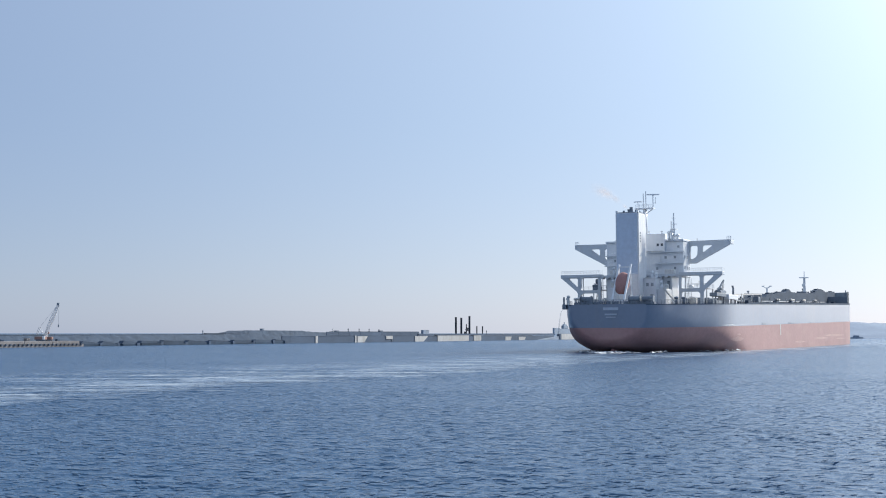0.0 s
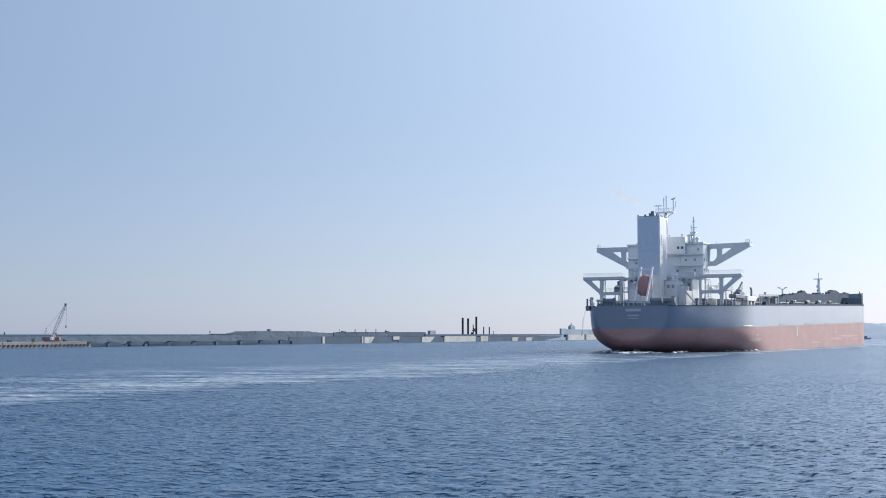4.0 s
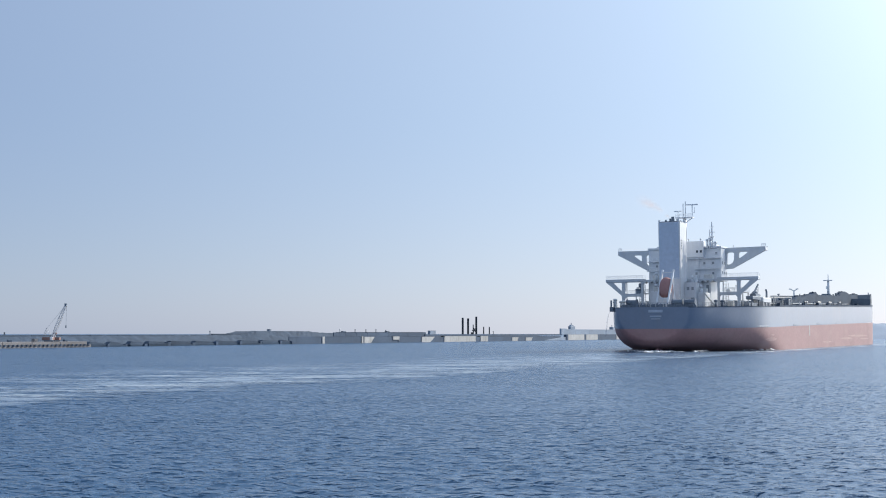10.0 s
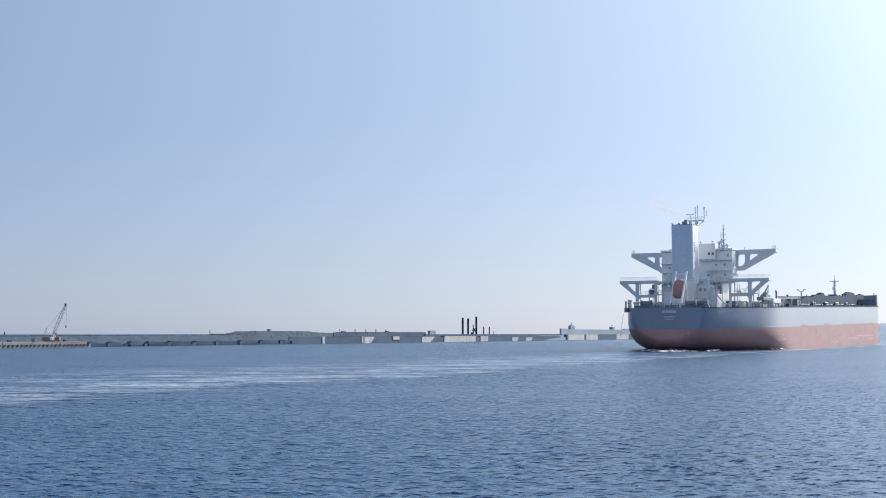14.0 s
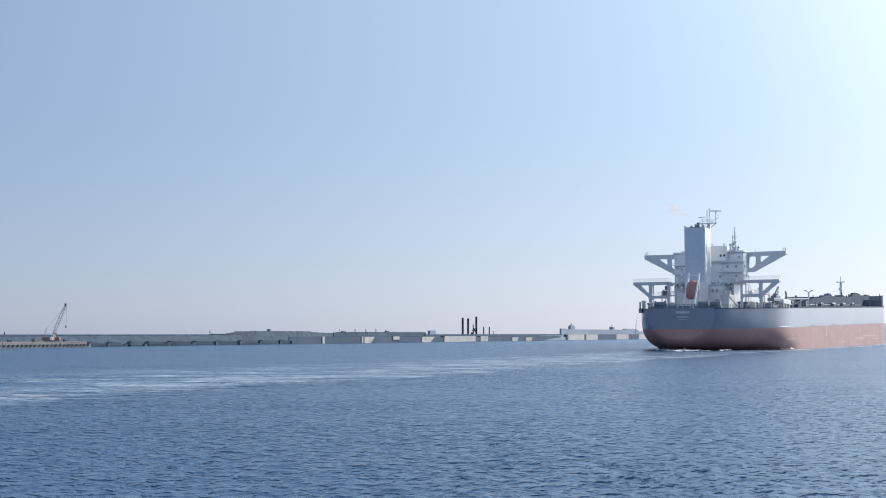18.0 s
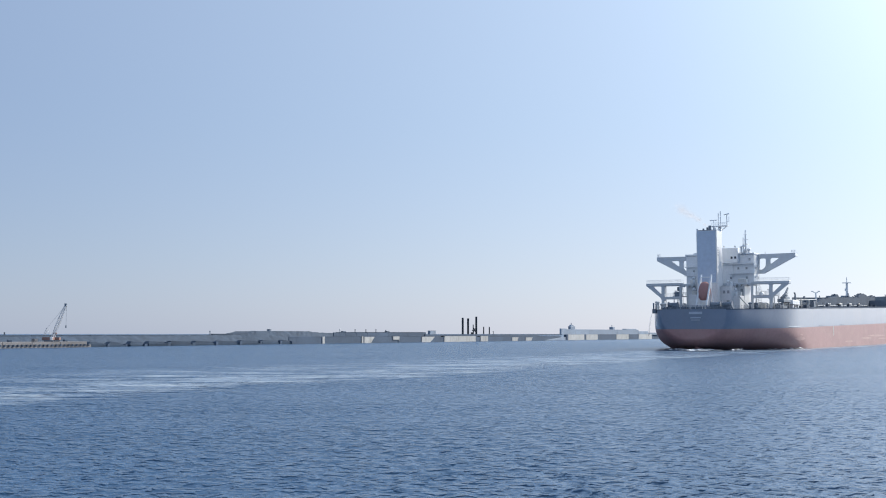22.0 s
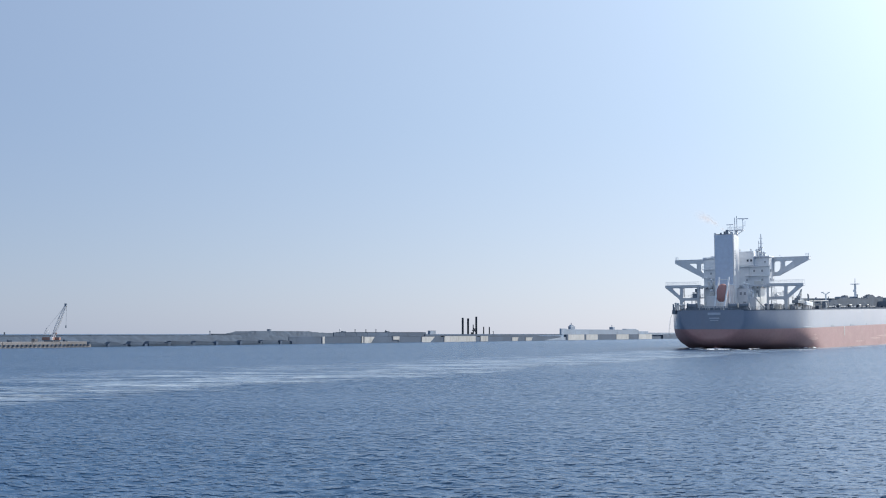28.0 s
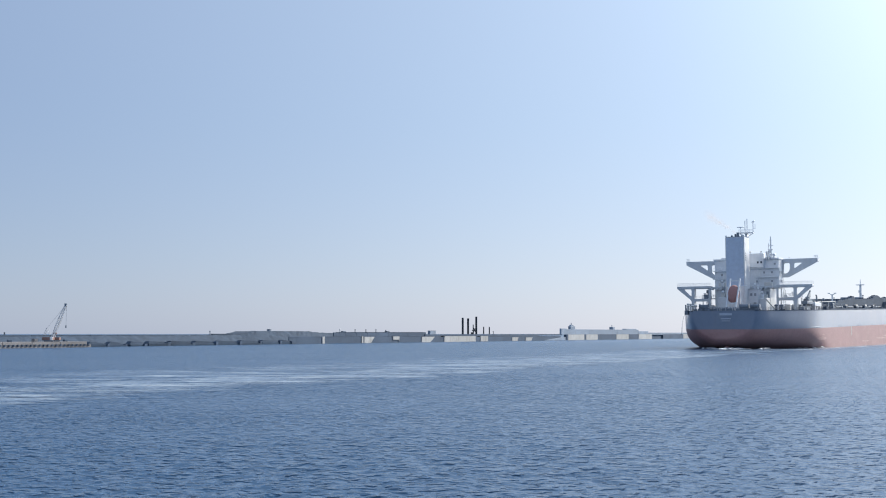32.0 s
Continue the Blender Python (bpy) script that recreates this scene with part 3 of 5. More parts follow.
def make_house(ship):
    """Accommodation block, bridge and wings, funnel and casing."""
    d = 12.4
    lower = box_part("lower_deckhouse", (-9.6, -1.5, -8.7, 10.0, d, 20.1), WHITE, ship, "white deckhouse in shade", 0.12)
    casing_low = box_part("engine_casing", (-17.0, -9.6, -6.4, -3.1, d, 19.4), WHITE, ship, "white engine casing beside the funnel", 0.12)
    box_part("casing_cap", (-17.2, -11.5, -6.5, -3.1, 19.4, 19.6), WHITE, casing_low, "", 0.04)
    box_part("casing_step", (-18.5, -9.6, 3.2, 6.4, d, 17.0), WHITE, ship, "", 0.1)
    box_part("casing_step", (-15.5, -9.6, -8.6, -6.4, d, 16.6), WHITE, ship, "", 0.1)
    # boat deck over the whole breadth of the house, bracketed along its after edge
    deck = box_part("boat_deck", (-11.4, 0.6, -11.04, 11.04, 20.2, 20.75), GREY, ship, "grey-white boat deck with a bracketed after edge", 0.05)
    for k in range(15):
        y = -10.6 + k * 21.2 / 14
        if -10.9 < y < -2.5 or y > 4.0:
            bm = bmesh.new()
            web_plate(bm, [(y - 0.55, 20.2), (y + 0.55, 20.2), (y + 0.2, 19.75), (y - 0.2, 19.75)], [], -11.4, -9.7)
            part("deck_bracket", bm, GREY, deck)
    block = box_part("accommodation_block", (-6.3, 0.6, -10.9, 10.9, 20.75, 29.9), WHITE, ship, "white slab-sided accommodation tower", 0.12)
    box_part("bridge_deck", (-6.8, 1.0, -11.1, 11.1, 29.9, 30.45), WHITE, ship, "", 0.08)
    casing = box_part("wheelhouse_casing", (-7.6, -5.4, -6.2, -0.6, 27.2, 32.0), WHITE, ship, "", 0.1)
    box_part("wheelhouse", (-4.6, 0.4, -9.0, 9.0, 30.4, 31.0), WHITE, ship, "", 0.1)
    for y0, y1, z in ((-11.5, -1.0, 26.9), (3.6, 11.2, 26.2), (-11.3, -3.2, 23.8), (3.8, 11.2, 23.4)):
        ledge = box_part("deck_ledge", (-7.5, -6.2, y0, y1, z, z + 0.22), WHITE, block, "", 0)
        railing(ledge, [(-7.4, y0 + 0.1, z + 0.22), (-7.4, y1 - 0.1, z + 0.22)], WHITE, 1.0, 1.5, 0.028)
    # vents, stair and lockers on the after decks
    bm = bmesh.new()
    for x in (-15.7, -16.4):
        beam(bm, (x, -8.3, 16.7), (x, -11.8, 12.6), 0.1, 0.3)
    for i in range(10):
        k = i / 9
        box(bm, -16.4, -15.7, -8.5 - 3.2 * k, -8.25 - 3.2 * k, 16.5 - 3.8 * k, 16.56 - 3.8 * k)
    part("stairway", bm, BUFF, ship, "slanting steel stairway")
    for x, y, z, h, r in ((-14.0, -4.7, 19.6, 1.3, 0.4), (-14.0, -5.7, 19.6, 0.9, 0.4), (-17.6, 5.0, 17.0, 1.6, 0.4), (-7.0, -7.2, 30.4, 1.6, 0.3),
                          (-7.0, -8.0, 30.4, 1.9, 0.34), (-12.4, 6.6, 20.7, 1.6, 0.35), (-15.0, -7.4, 16.6, 1.6, 0.4)):
        bm = bmesh.new()
        rod(bm, (x, y, z - 0.6), (x, y, z + h), r, n=12)
        rod(bm, (x, y, z + h), (x - 0.5, y, z + h + 0.3), r * 1.1, r * 1.25, 12)
        part("ventilator", bm, WHITE, ship, "white cowl ventilator", True)
    for y in (4.6, 5.2, -4.4):
        rod_part("pipe", (-6.5, y, 20.9), (-6.5, y, 29.6), 0.1, WHITE, block, n=6)
    for x0, x1, y0, y1, z0, z1 in ((-18.2, -16.4, 4.2, 5.6, 17.0, 18.3), (-13.2, -11.4, -8.4, -7.0, 16.6, 17.9), (-10.8, -9.4, 6.0, 8.4, 20.75, 22.2), (-10.8, -9.2, -9.6, -7.0, 20.75, 22.0)):
        box_part("deck_box", (x0, x1, y0, y1, z0, z1), BUFF, ship, "", 0.08)
    # windows and doors that show as dark squares
    for y in (-4.25, -5.4):
        box_part("window", (-7.67, -7.6, y - 0.3, y + 0.3, 28.6, 29.3), GLASS, casing, "dark square window", 0)
    for y in (-4.2, -5.5):
        box_part("window", (-17.07, -17.0, y - 0.35, y + 0.35, 17.3, 18.2), DOOR, casing_low, "grey square window", 0)
    for y, z in ((8.6, 22.2), (-8.6, 22.2), (-8.6, 25.2), (6.6, 24.6), (8.4, 24.6), (-6.0, 25.2), (-9.6, 28.0), (-3.6, 22.2)):
        box_part("window", (-6.37, -6.3, y - 0.3, y + 0.3, z, z + 0.7), DOOR, block, "grey square window", 0)
    for y, z, w, h in ((-5.4, 14.2, 0.9, 1.9),):
        box_part("door", (-17.07, -17.0, y - w / 2, y + w / 2, z - h / 2, z + h / 2), DOOR, casing_low, "grey steel door", 0)
    for y, z in ((8.4, 14.2), (6.9, 18.0), (-7.8, 18.0)):
        box_part("door", (-9.67, -9.6, y - 0.4, y + 0.4, z - 0.95, z + 0.95), DOOR, lower, "grey steel door", 0)
    for x in (-4.8, -2.6, -0.6):
        for z in (22.3, 25.2):
            box_part("window", (x - 0.35, x + 0.35, -10.97, -10.9, z, z + 0.8), DOOR, block, "grey square window", 0)
    # dark winch and reel on the port side of the boat deck
    bm = bmesh.new()
    rod(bm, (-10.4, 11.4, 19.2), (-10.4, 12.6, 19.2), 0.65, n=14)
    rod(bm, (-10.4, 12.0, 16.8), (-10.4, 12.0, 18.9), 0.3, n=8)
    box(bm, -11.0, -9.8, 11.2, 13.4, 16.75, 17.6)
    rod(bm, (-10.4, 12.2, 17.9), (-10.4, 13.6, 17.9), 0.4, n=12)
    part("hose_reel", bm, GEAR, ship, "dark hose reel beside the house")
    # funnel
    bm = bmesh.new()
    box(bm, -20.9, -14.2, -3.15, 3.2, 12.4, 36.7)
    side = [e for e in bm.edges if abs(e.verts[0].co.z - e.verts[1].co.z) > 1]
    bmesh.ops.bevel(bm, geom=side, offset=0.35, segments=3, affect='EDGES')
    funnel = part("funnel", bm, FUNNEL, ship, "tall pale grey slab funnel")
    # plate added to carry the shaded blue tone of the aft face
    box_part("aft_shade_plate", (-20.96, -20.9, -2.85, 2.9, 20.4, 36.6), FUNNEL_SHADE, funnel, "aft face of the funnel, blued for shade and flare", 0)
    bm = bmesh.new()
    box(bm, -20.7, -14.4, -2.95, 3.0, 36.7, 36.95)
    part("rim", bm, SOOT, funnel, "sooty rim")
    for x, y, h, r in ((-18.6, -0.6, 38.0, 0.45), (-17.4, 0.5, 37.6, 0.35), (-18.0, -1.9, 37.3, 0.28), (-19.4, 1.2, 37.0, 0.3), (-19.6, -2.2, 37.1, 0.25)):
        rod_part("exhaust_pipe", (x, y, 36.8), (x - 0.35, y, h + 0.4), r, SOOT, funnel, "black exhaust pipe", n=12)
    for x, y in ((-20.6, 2.8), (-20.6, -2.8), (-14.6, -2.8)):
        box_part("corner_post", (x - 0.25, x + 0.25, y - 0.3, y + 0.3, 36.8, 37.35), WHITE, funnel, "", 0)
    for i in range(4):
        box_part("funnel_mark", (-19.6, -18.9, -3.2, -3.15, 31.2 - i * 0.75, 31.6 - i * 0.75), GEAR, funnel, "", 0)
    for i in range(30):
        z = 21.4 + i * 0.48
        rod_part("rung", (-21.09, -2.5, z), (-21.09, -2.1, z), 0.03, WHITE, funnel, n=5) if i % 2 == 0 else None
    # radar mast
    bm = bmesh.new()
    rod(bm, (-5.2, 0, 30.9), (-5.2, 0, 39.3), 0.75, 0.5, 12)
    mast = part("radar_mast", bm, WHITE, ship, "white radar mast on the bridge roof", True)
    bm = bmesh.new()
    box(bm, -6.3, -4.2, -2.6, 2.6, 39.2, 39.5)
    for s in (1, -1):
        beam(bm, (-5.2, s * 2.3, 39.2), (-5.2, s * 0.4, 37.9), 0.25, 0.25)
    part("platform", bm, WHITE, mast)
    railing(mast, [(-6.2, 2.5, 39.5), (-6.2, -2.5, 39.5)], WHITE, 0.9, 1.2, 0.04)
    for y, h in ((0.45, 43.6), (-0.25, 44.2)):
        rod_part("pole", (-5.2, y, 39.4), (-5.2, y, h), 0.14, WHITE, mast, n=6)
    rod_part("pole", (-5.2, -2.3, 39.4), (-5.2, -2.3, 42.95), 0.14, WHITE, mast, n=6)
    rod_part("pole", (-5.2, 2.0, 39.4), (-5.2, 2.0, 41.3), 0.11, WHITE, mast, n=6)
    bm = bmesh.new()
    box(bm, -1.75, 1.75, -0.2, 0.2, -0.17, 0.17)
    soften(bm, 0.06)
    rod(bm, (0, 0, -0.35), (0, 0, -0.1), 0.25)
    scanner = part("radar_scanner", bm, WHITE, mast, "turning white radar scanner bar")
    box_part("radar_scanner", (-5.4, -5.0, 0.9, 3.2, 41.2, 41.5), WHITE, mast, "", 0.05)
    rod_part("whip_antenna", (-5.2, -3.0, 40.6), (-5.2, -3.0, 42.4), 0.07, WHITE, mast, n=5)
    rod_part("crosstree", (-5.2, -3.0, 40.8), (-5.2, -2.3, 40.8), 0.07, WHITE, mast, n=5)
    # signal mast
    bm = bmesh.new()
    rod(bm, (-6.0, -8.3, 30.4), (-6.0, -8.3, 37.7), 0.4, 0.14, 8)
    box(bm, -6.8, -5.2, -9.1, -7.5, 33.1, 33.3)
    rod(bm, (-6.0, -7.6, 33.3), (-6.0, -7.6, 35.4), 0.12)
    beam(bm, (-6.0, -9.2, 34.6), (-6.0, -7.4, 34.6), 0.14, 0.14)
    beam(bm, (-6.0, -8.9, 36.2), (-6.0, -7.7, 36.2), 0.12, 0.12)
    rod(bm, (-6.6, -8.7, 30.4), (-6.0, -8.3, 34.6), 0.1)
    rod(bm, (-5.4, -7.9, 30.4), (-6.0, -8.3, 34.6), 0.1)
    part("signal_mast", bm, WHITE, ship, "slim signal mast with crosstrees")
    bm = bmesh.new()
    ball(bm, (-6.0, -9.3, 31.4), 0.6, 0.6, 0.55)
    rod(bm, (-6.0, -9.3, 30.3), (-6.0, -9.3, 31.2), 0.35)
    part("antenna_dome", bm, WHITE, ship, "", True)
    for y in (-1.6, -5.2):
        bm = bmesh.new()
        rod(bm, (-6.8, y, 31.9), (-6.8, y, 32.5), 0.2)
        ball(bm, (-6.8, y, 32.6), 0.38, 0.38, 0.25)
        part("vent_cowl", bm, WHITE, ship)
    # upper bridge wings carried by web plates with openings
    tip = [(10.9, 30.2), (22.55, 30.3), (22.5, 29.1), (13.1, 24.1), (12.6, 23.95), (10.9, 23.95)]
    opening = [rounded([(11.45, 28.8), (13.45, 28.8), (13.3, 26.2), (12.4, 25.35), (11.4, 25.2)], 0.6), rounded([(14.9, 28.85), (17.6, 28.85), (14.85, 26.9)], 0.5)]
    for s in (1, -1):
        bm = bmesh.new()
        box(bm, -0.6, 2.6, s * 10.9, s * 22.5, 29.4, 29.75)
        box(bm, 2.6, 2.75, s * 10.9, s * 22.5, 29.2, 30.5)
        box(bm, -0.5, 2.6, s * 22.4, s * 22.55, 29.2, 30.3)
        wing = part("bridge_wing", bm, WHITE, ship, "white open bridge wing")
        bm = bmesh.new()
        web_plate(bm, tip, opening, -0.95, -0.6, s)
        part("web_plate", bm, GREY, wing, "grey bracket plate with two rounded openings")
        bm = bmesh.new()
        beam(bm, (-0.75, s * 22.45, 29.05), (-0.75, s * 12.9, 24.0), 0.7, 0.1)
        part("flange", bm, GREY, wing)
        railing(wing, [(-0.7, s * 21.4, 30.25), (-0.7, s * 22.45, 30.25)], WHITE, 0.9, 0.5, 0.045)
        rod_part("wing_lamp", (0.2, s * 22.3, 30.2), (0.2, s * 22.3, 31.3), 0.08, WHITE, wing, n=6)
        rod_part("wing_lamp", (0.2, s * 13.0, 30.1), (0.2, s * 13.0, 31.0), 0.12, WHITE, wing, n=6)
    # lower side platforms, carried by web plates down to the main deck
    frame_line = [(11.05, 20.25), (22.7, 20.25), (18.0, 16.35), (17.75, 15.8), (17.6, 12.4), (16.75, 12.4), (16.75, 15.3), (16.3, 15.85), (12.0, 15.85), (11.75, 15.5), (11.75, 12.4), (11.05, 12.4)]
    bays = [rounded([(11.75, 20.1), (16.65, 20.1), (16.65, 16.75), (11.75, 16.75)], 0.5), rounded([(17.7, 20.1), (20.5, 20.1), (17.75, 17.5)], 0.5)]
    for s in (1, -1):
        bm = bmesh.new()
        box(bm, -11.5, -8.8, s * 11.05, s * 22.75, 20.25, 21.1)
        soften(bm, 0.05)
        wing = part("side_platform", bm, GREY, ship, "grey-white boat-deck platform on web plates")
        bm = bmesh.new()
        web_plate(bm, frame_line, bays, -11.3, -10.8, s)
        part("web_plate", bm, GREY, wing, "grey bracket plate with rounded openings")
        for y in (16.9, 12.2):
            rod_part("inner_post", (-9.2, s * y, 12.4), (-9.2, s * y, 20.3), 0.16, WHITE, wing, n=8)
        railing(wing, [(-11.35, s * 11.2, 21.1), (-11.35, s * 22.6, 21.1), (-8.95, s * 22.6, 21.1), (-8.95, s * 11.2, 21.1)], WHITE, 1.05, 1.9, 0.022)
        for x in (-10.2,):
            bm = bmesh.new()
            for i in range(16):
                z = 13.2 + i * 0.45
                box(bm, x + i * 0.2 - 0.15, x + i * 0.2 + 0.15, s * 12.0, s * 12.9, z, z + 0.06)
            beam(bm, (x, s * 12.0, 13.0), (x + 3.2, s * 12.0, 20.3), 0.08, 0.3)
            beam(bm, (x, s * 12.9, 13.0), (x + 3.2, s * 12.9, 20.3), 0.08, 0.3)
            part("stairway", bm, WHITE, wing)
        box_part("locker", (-7.6, -6.0, s * 13.0, s * 14.6, 12.5, 14.4), BUFF, wing, "", 0.08)
        rod_part("liferaft", (-9.0, s * 13.6, 17.3), (-7.4, s * 13.6, 17.3), 0.55, WHITE, wing, "white liferaft canister", n=12)
        railing(wing, [(-9.0, s * 11.8, 16.8), (-9.0, s * 16.6, 16.8)], WHITE, 1.0, 1.3, 0.03)
    # ladders, tank and stowage in the openings under the side platforms
    for s in (1, -1):
        for x, y0, z0, h in ((-6.0, 12.2, 13.2, 6.4), (-2.0, 14.6, 13.2, 3.0)):
            bm = bmesh.new()
            for dy in (0, 0.7):
                rod(bm, (x, s * (y0 + dy), z0), (x, s * (y0 + dy), z0 + h), 0.07, n=5)
            for i in range(int(h / 0.5)):
                rod(bm, (x, s * y0, z0 + 0.5 * i), (x, s * (y0 + 0.7), z0 + 0.5 * i), 0.05, n=5)
            part("ladder", bm, WHITE, ship, "white vertical ladder")
        railing(ship, [(-3.0, s * 11.0, 17.2), (-3.0, s * 16.4, 17.2), (4.0, s * 16.4, 17.2)], WHITE, 1.1, 1.3, 0.07)
        box_part("catwalk", (-3.2, 4.0, s * 11.0, s * 16.6, 17.0, 17.2), WHITE, ship, "", 0)
        rod_part("catwalk_post", (3.6, s * 16.2, 12.6), (3.6, s * 16.2, 17.0), 0.18, WHITE, ship)
        rod_part("catwalk_post", (-2.8, s * 16.2, 12.6), (-2.8, s * 16.2, 17.0), 0.18, WHITE, ship)
        bm = bmesh.new()
        rod(bm, (-4.5, s * 12.4, 13.9), (-1.6, s * 12.4, 13.9), 0.9, n=14)
        part("deck_tank", bm, WHITE, ship, "white cylindrical tank on deck", True)
        for x in (-4.2, -2.2):
            box_part("tank_saddle", (x, x + 0.4, s * 11.8, s * 13.0, 12.5, 13.3), GEAR, ship, "", 0)
        bm = bmesh.new()
        rod(bm, (-4.5, s * 15.0, 18.6), (-4.5, s * 15.0, 18.9), 0.5, n=10)
        rod(bm, (-4.5, s * 15.0, 17.2), (-4.5, s * 15.0, 18.7), 0.1, n=6)
        part("searchlight", bm, WHITE, ship)
    # outboard ladder on the starboard face
    bm = bmesh.new()
    for i in range(14):
        beam(bm, (-2.2, -11.5, 21.2 + i * 0.42), (-2.2, -11.0, 21.2 + i * 0.42), 0.06, 0.06)
    for y in (-11.5, -11.0):
        beam(bm, (-2.2, y, 20.8), (-2.2, y, 27.0), 0.07, 0.07)
    part("wall_ladder", bm, WHITE, ship)
    return scanner


def make_lifeboat(ship):
    lean = Vector((-33.8, 0, 13.1)), Vector((-28.0, 0, 22.6))
    ramp = new("lifeboat_ramp")
    ramp.parent = ship
    tagged(ramp, "white free-fall lifeboat ramp over the stern")
    for y in (-0.3, -3.4):
        bm = bmesh.new()
        beam(bm, lean[0] + Vector((0, y, 0)), lean[1] + Vector((0, y, 0)), 0.42, 0.5)
        part("rail", bm, WHITE, ramp)
        bm = bmesh.new()
        beam(bm, (-28.6, y, 12.4), (-28.6, y, 21.4), 0.35, 0.35)
        part("post", bm, WHITE, ramp)
    for z in (13.2, 14.6, 21.9):
        k = (z - 13.1) / 9.5
        bm = bmesh.new()
        beam(bm, (-33.8 + 5.8 * k, -3.6, z), (-33.8 + 5.8 * k, -0.1, z), 0.25, 0.3)
        part("crossbar", bm, WHITE, ramp)
    bm = bmesh.new()
    beam(bm, (-29.0, -3.1, 20.6), (-31.2, -4.8, 14.0), 0.2, 0.2)
    beam(bm, (-29.5, -3.1, 20.0), (-27.0, -5.2, 20.4), 0.2, 0.2)
    part("davit_arm", bm, WHITE, ramp)
    axis = (lean[1] - lean[0]).normalized()
    turn = axis.to_track_quat("X", "Z").to_matrix().to_4x4()
    c = lean[0].lerp(lean[1], 0.54) + Vector((0.6, -1.7, -0.6))
    bm = bmesh.new()
    for k in range(15):
        f = k / 14 * 2 - 1
        r = 0.12 + 1.75 * max(0.0, 1 - abs(f) ** 2.4) ** 0.6
        ring = []
        for j in range(14):
            a = j / 14 * math.tau
            ring.append(bm.verts.new((3.3 * f, r * math.cos(a), r * 0.95 * math.sin(a))))
        if k:
            for j in range(14):
                bm.faces.new((last[j], last[(j + 1) % 14], ring[(j + 1) % 14], ring[j]))
        else:
            bm.faces.new(ring[::-1])
        last = ring
    bm.faces.new(last)
    bmesh.ops.transform(bm, matrix=Matrix.Translation(c) @ turn, verts=bm.verts)
    part("lifeboat", bm, ORANGE, ship, "orange enclosed free-fall lifeboat", True)


def make_deck_gear(ship):
    rng = random.Random(3)
    # mooring gear on the stern, seen as dark lumps over the bulwark
    for k in range(26):
        a = -1 + 2 * (k + 0.5) / 26
        y = 10.2 * a + rng.uniform(-0.2, 0.2)
        x = STERN + 1.0 + 2.6 * (y / 11) ** 2 + rng.uniform(0, 1.2)
        z = deck_z(x)
        if k % 3 == 0:
            bm = bmesh.new()
            for dy in (-0.35, 0.35):
                rod(bm, (x, y + dy, z - 0.1), (x, y + dy, z + 0.75), 0.22, 0.26, 8)
            box(bm, x - 0.4, x + 0.4, y - 0.8, y + 0.8, z - 0.1, z + 0.12)
            part("bollard", bm, GEAR, ship)
        elif k % 3 == 1:
            bm = bmesh.new()
            box(bm, x - 0.3, x + 0.3, y - 0.55, y + 0.55, z - 0.1, z + rng.uniform(0.5, 0.8))
            soften(bm, 0.15, 2)
            part("fairlead", bm, GEAR, ship)
        else:
            rod_part("vent_post", (x, y, z - 0.1), (x, y, z + rng.uniform(0.7, 1.3)), 0.12, GEAR, ship)
    for y in (7.5, -5.5, -9.0):
        bm = bmesh.new()
        rod(bm, (-31.5, y - 1.3, 13.5), (-31.5, y + 1.3, 13.5), 0.75, n=14)
        for dy in (-1.4, 1.4):
            rod(bm, (-31.5, y + dy - 0.1, 13.5), (-31.5, y + dy + 0.1, 13.5), 1.0, n=14)
        box(bm, -32.2, -30.8, y - 1.8, y + 1.8, 12.2, 12.8)
        part("mooring_winch", bm, GEAR, ship, "dark mooring winch")
    for s in (1, -1):
        line = [sternward(x, s * (half_deck(x) - 0.25), deck_z(x)) for x in (-36.5, -33, -29, -25, -20, -14, -8)]
        railing(ship, line, GEAR, 1.1, 1.6, 0.03)
    railing(ship, [sternward(-36.7, y, deck_z(-37)) for y in (6.2, 3.5, 0, -3.5, -6.2)], GEAR, 1.1, 1.3, 0.045)
    # port quarter fittings standing out in profile
    for x, h in ((-35.6, 1.9), (-31, 1.5), (-28, 2.2)):
        bm = bmesh.new()
        y = half_deck(x) - 0.6
        rod(bm, (x, y, 12), (x, y, 12.2 + h), 0.28)
        ball(bm, (x, y, 12.3 + h), 0.45, 0.45, 0.35)
        part("vent_cowl", bm, BUFF, ship)
    bm = bmesh.new()
    box(bm, -33.6, -32.6, 12.3, 13.4, 11.0, 12.3)
    rod(bm, (-33.1, 13.1, 12.2), (-33.1, 13.1, 14.2), 0.25)
    part("quarter_platform", bm, GEAR, ship)
    for x0, y, z0 in ((-24.5, 12.4, 13.0), (-22.0, 14.2, 13.0), (-20.5, -13.0, 13.0), (-17.5, -14.0, 13.0)):
        bm = bmesh.new()
        rod(bm, (x0, y, z0 - 0.6), (x0, y, z0 + 1.0), 0.35, 0.3, 12)
        ball(bm, (x0, y, z0 + 1.0), 0.6, 0.6, 0.4)
        part("mushroom_vent", bm, BUFF if y > 0 else GEAR, ship, "", True)
    # provision crane and gangway stowage beside the house
    bm = bmesh.new()
    rod(bm, (6.5, -17.6, 12.4), (6.5, -17.6, 16.0), 0.6, 0.5, 12)
    crane = part("provision_crane", bm, BUFF, ship, "grey provision crane beside the house")
    bm = bmesh.new()
    box(bm, 3.2, 9.6, -18.5, -16.7, 15.8, 16.8)
    box(bm, 5.0, 7.6, -18.3, -16.9, 16.7, 17.5)
    soften(bm, 0.25, 2)
    part("slew_housing", bm, GEAR, crane, "dark slewing gear housing")
    bm = bmesh.new()
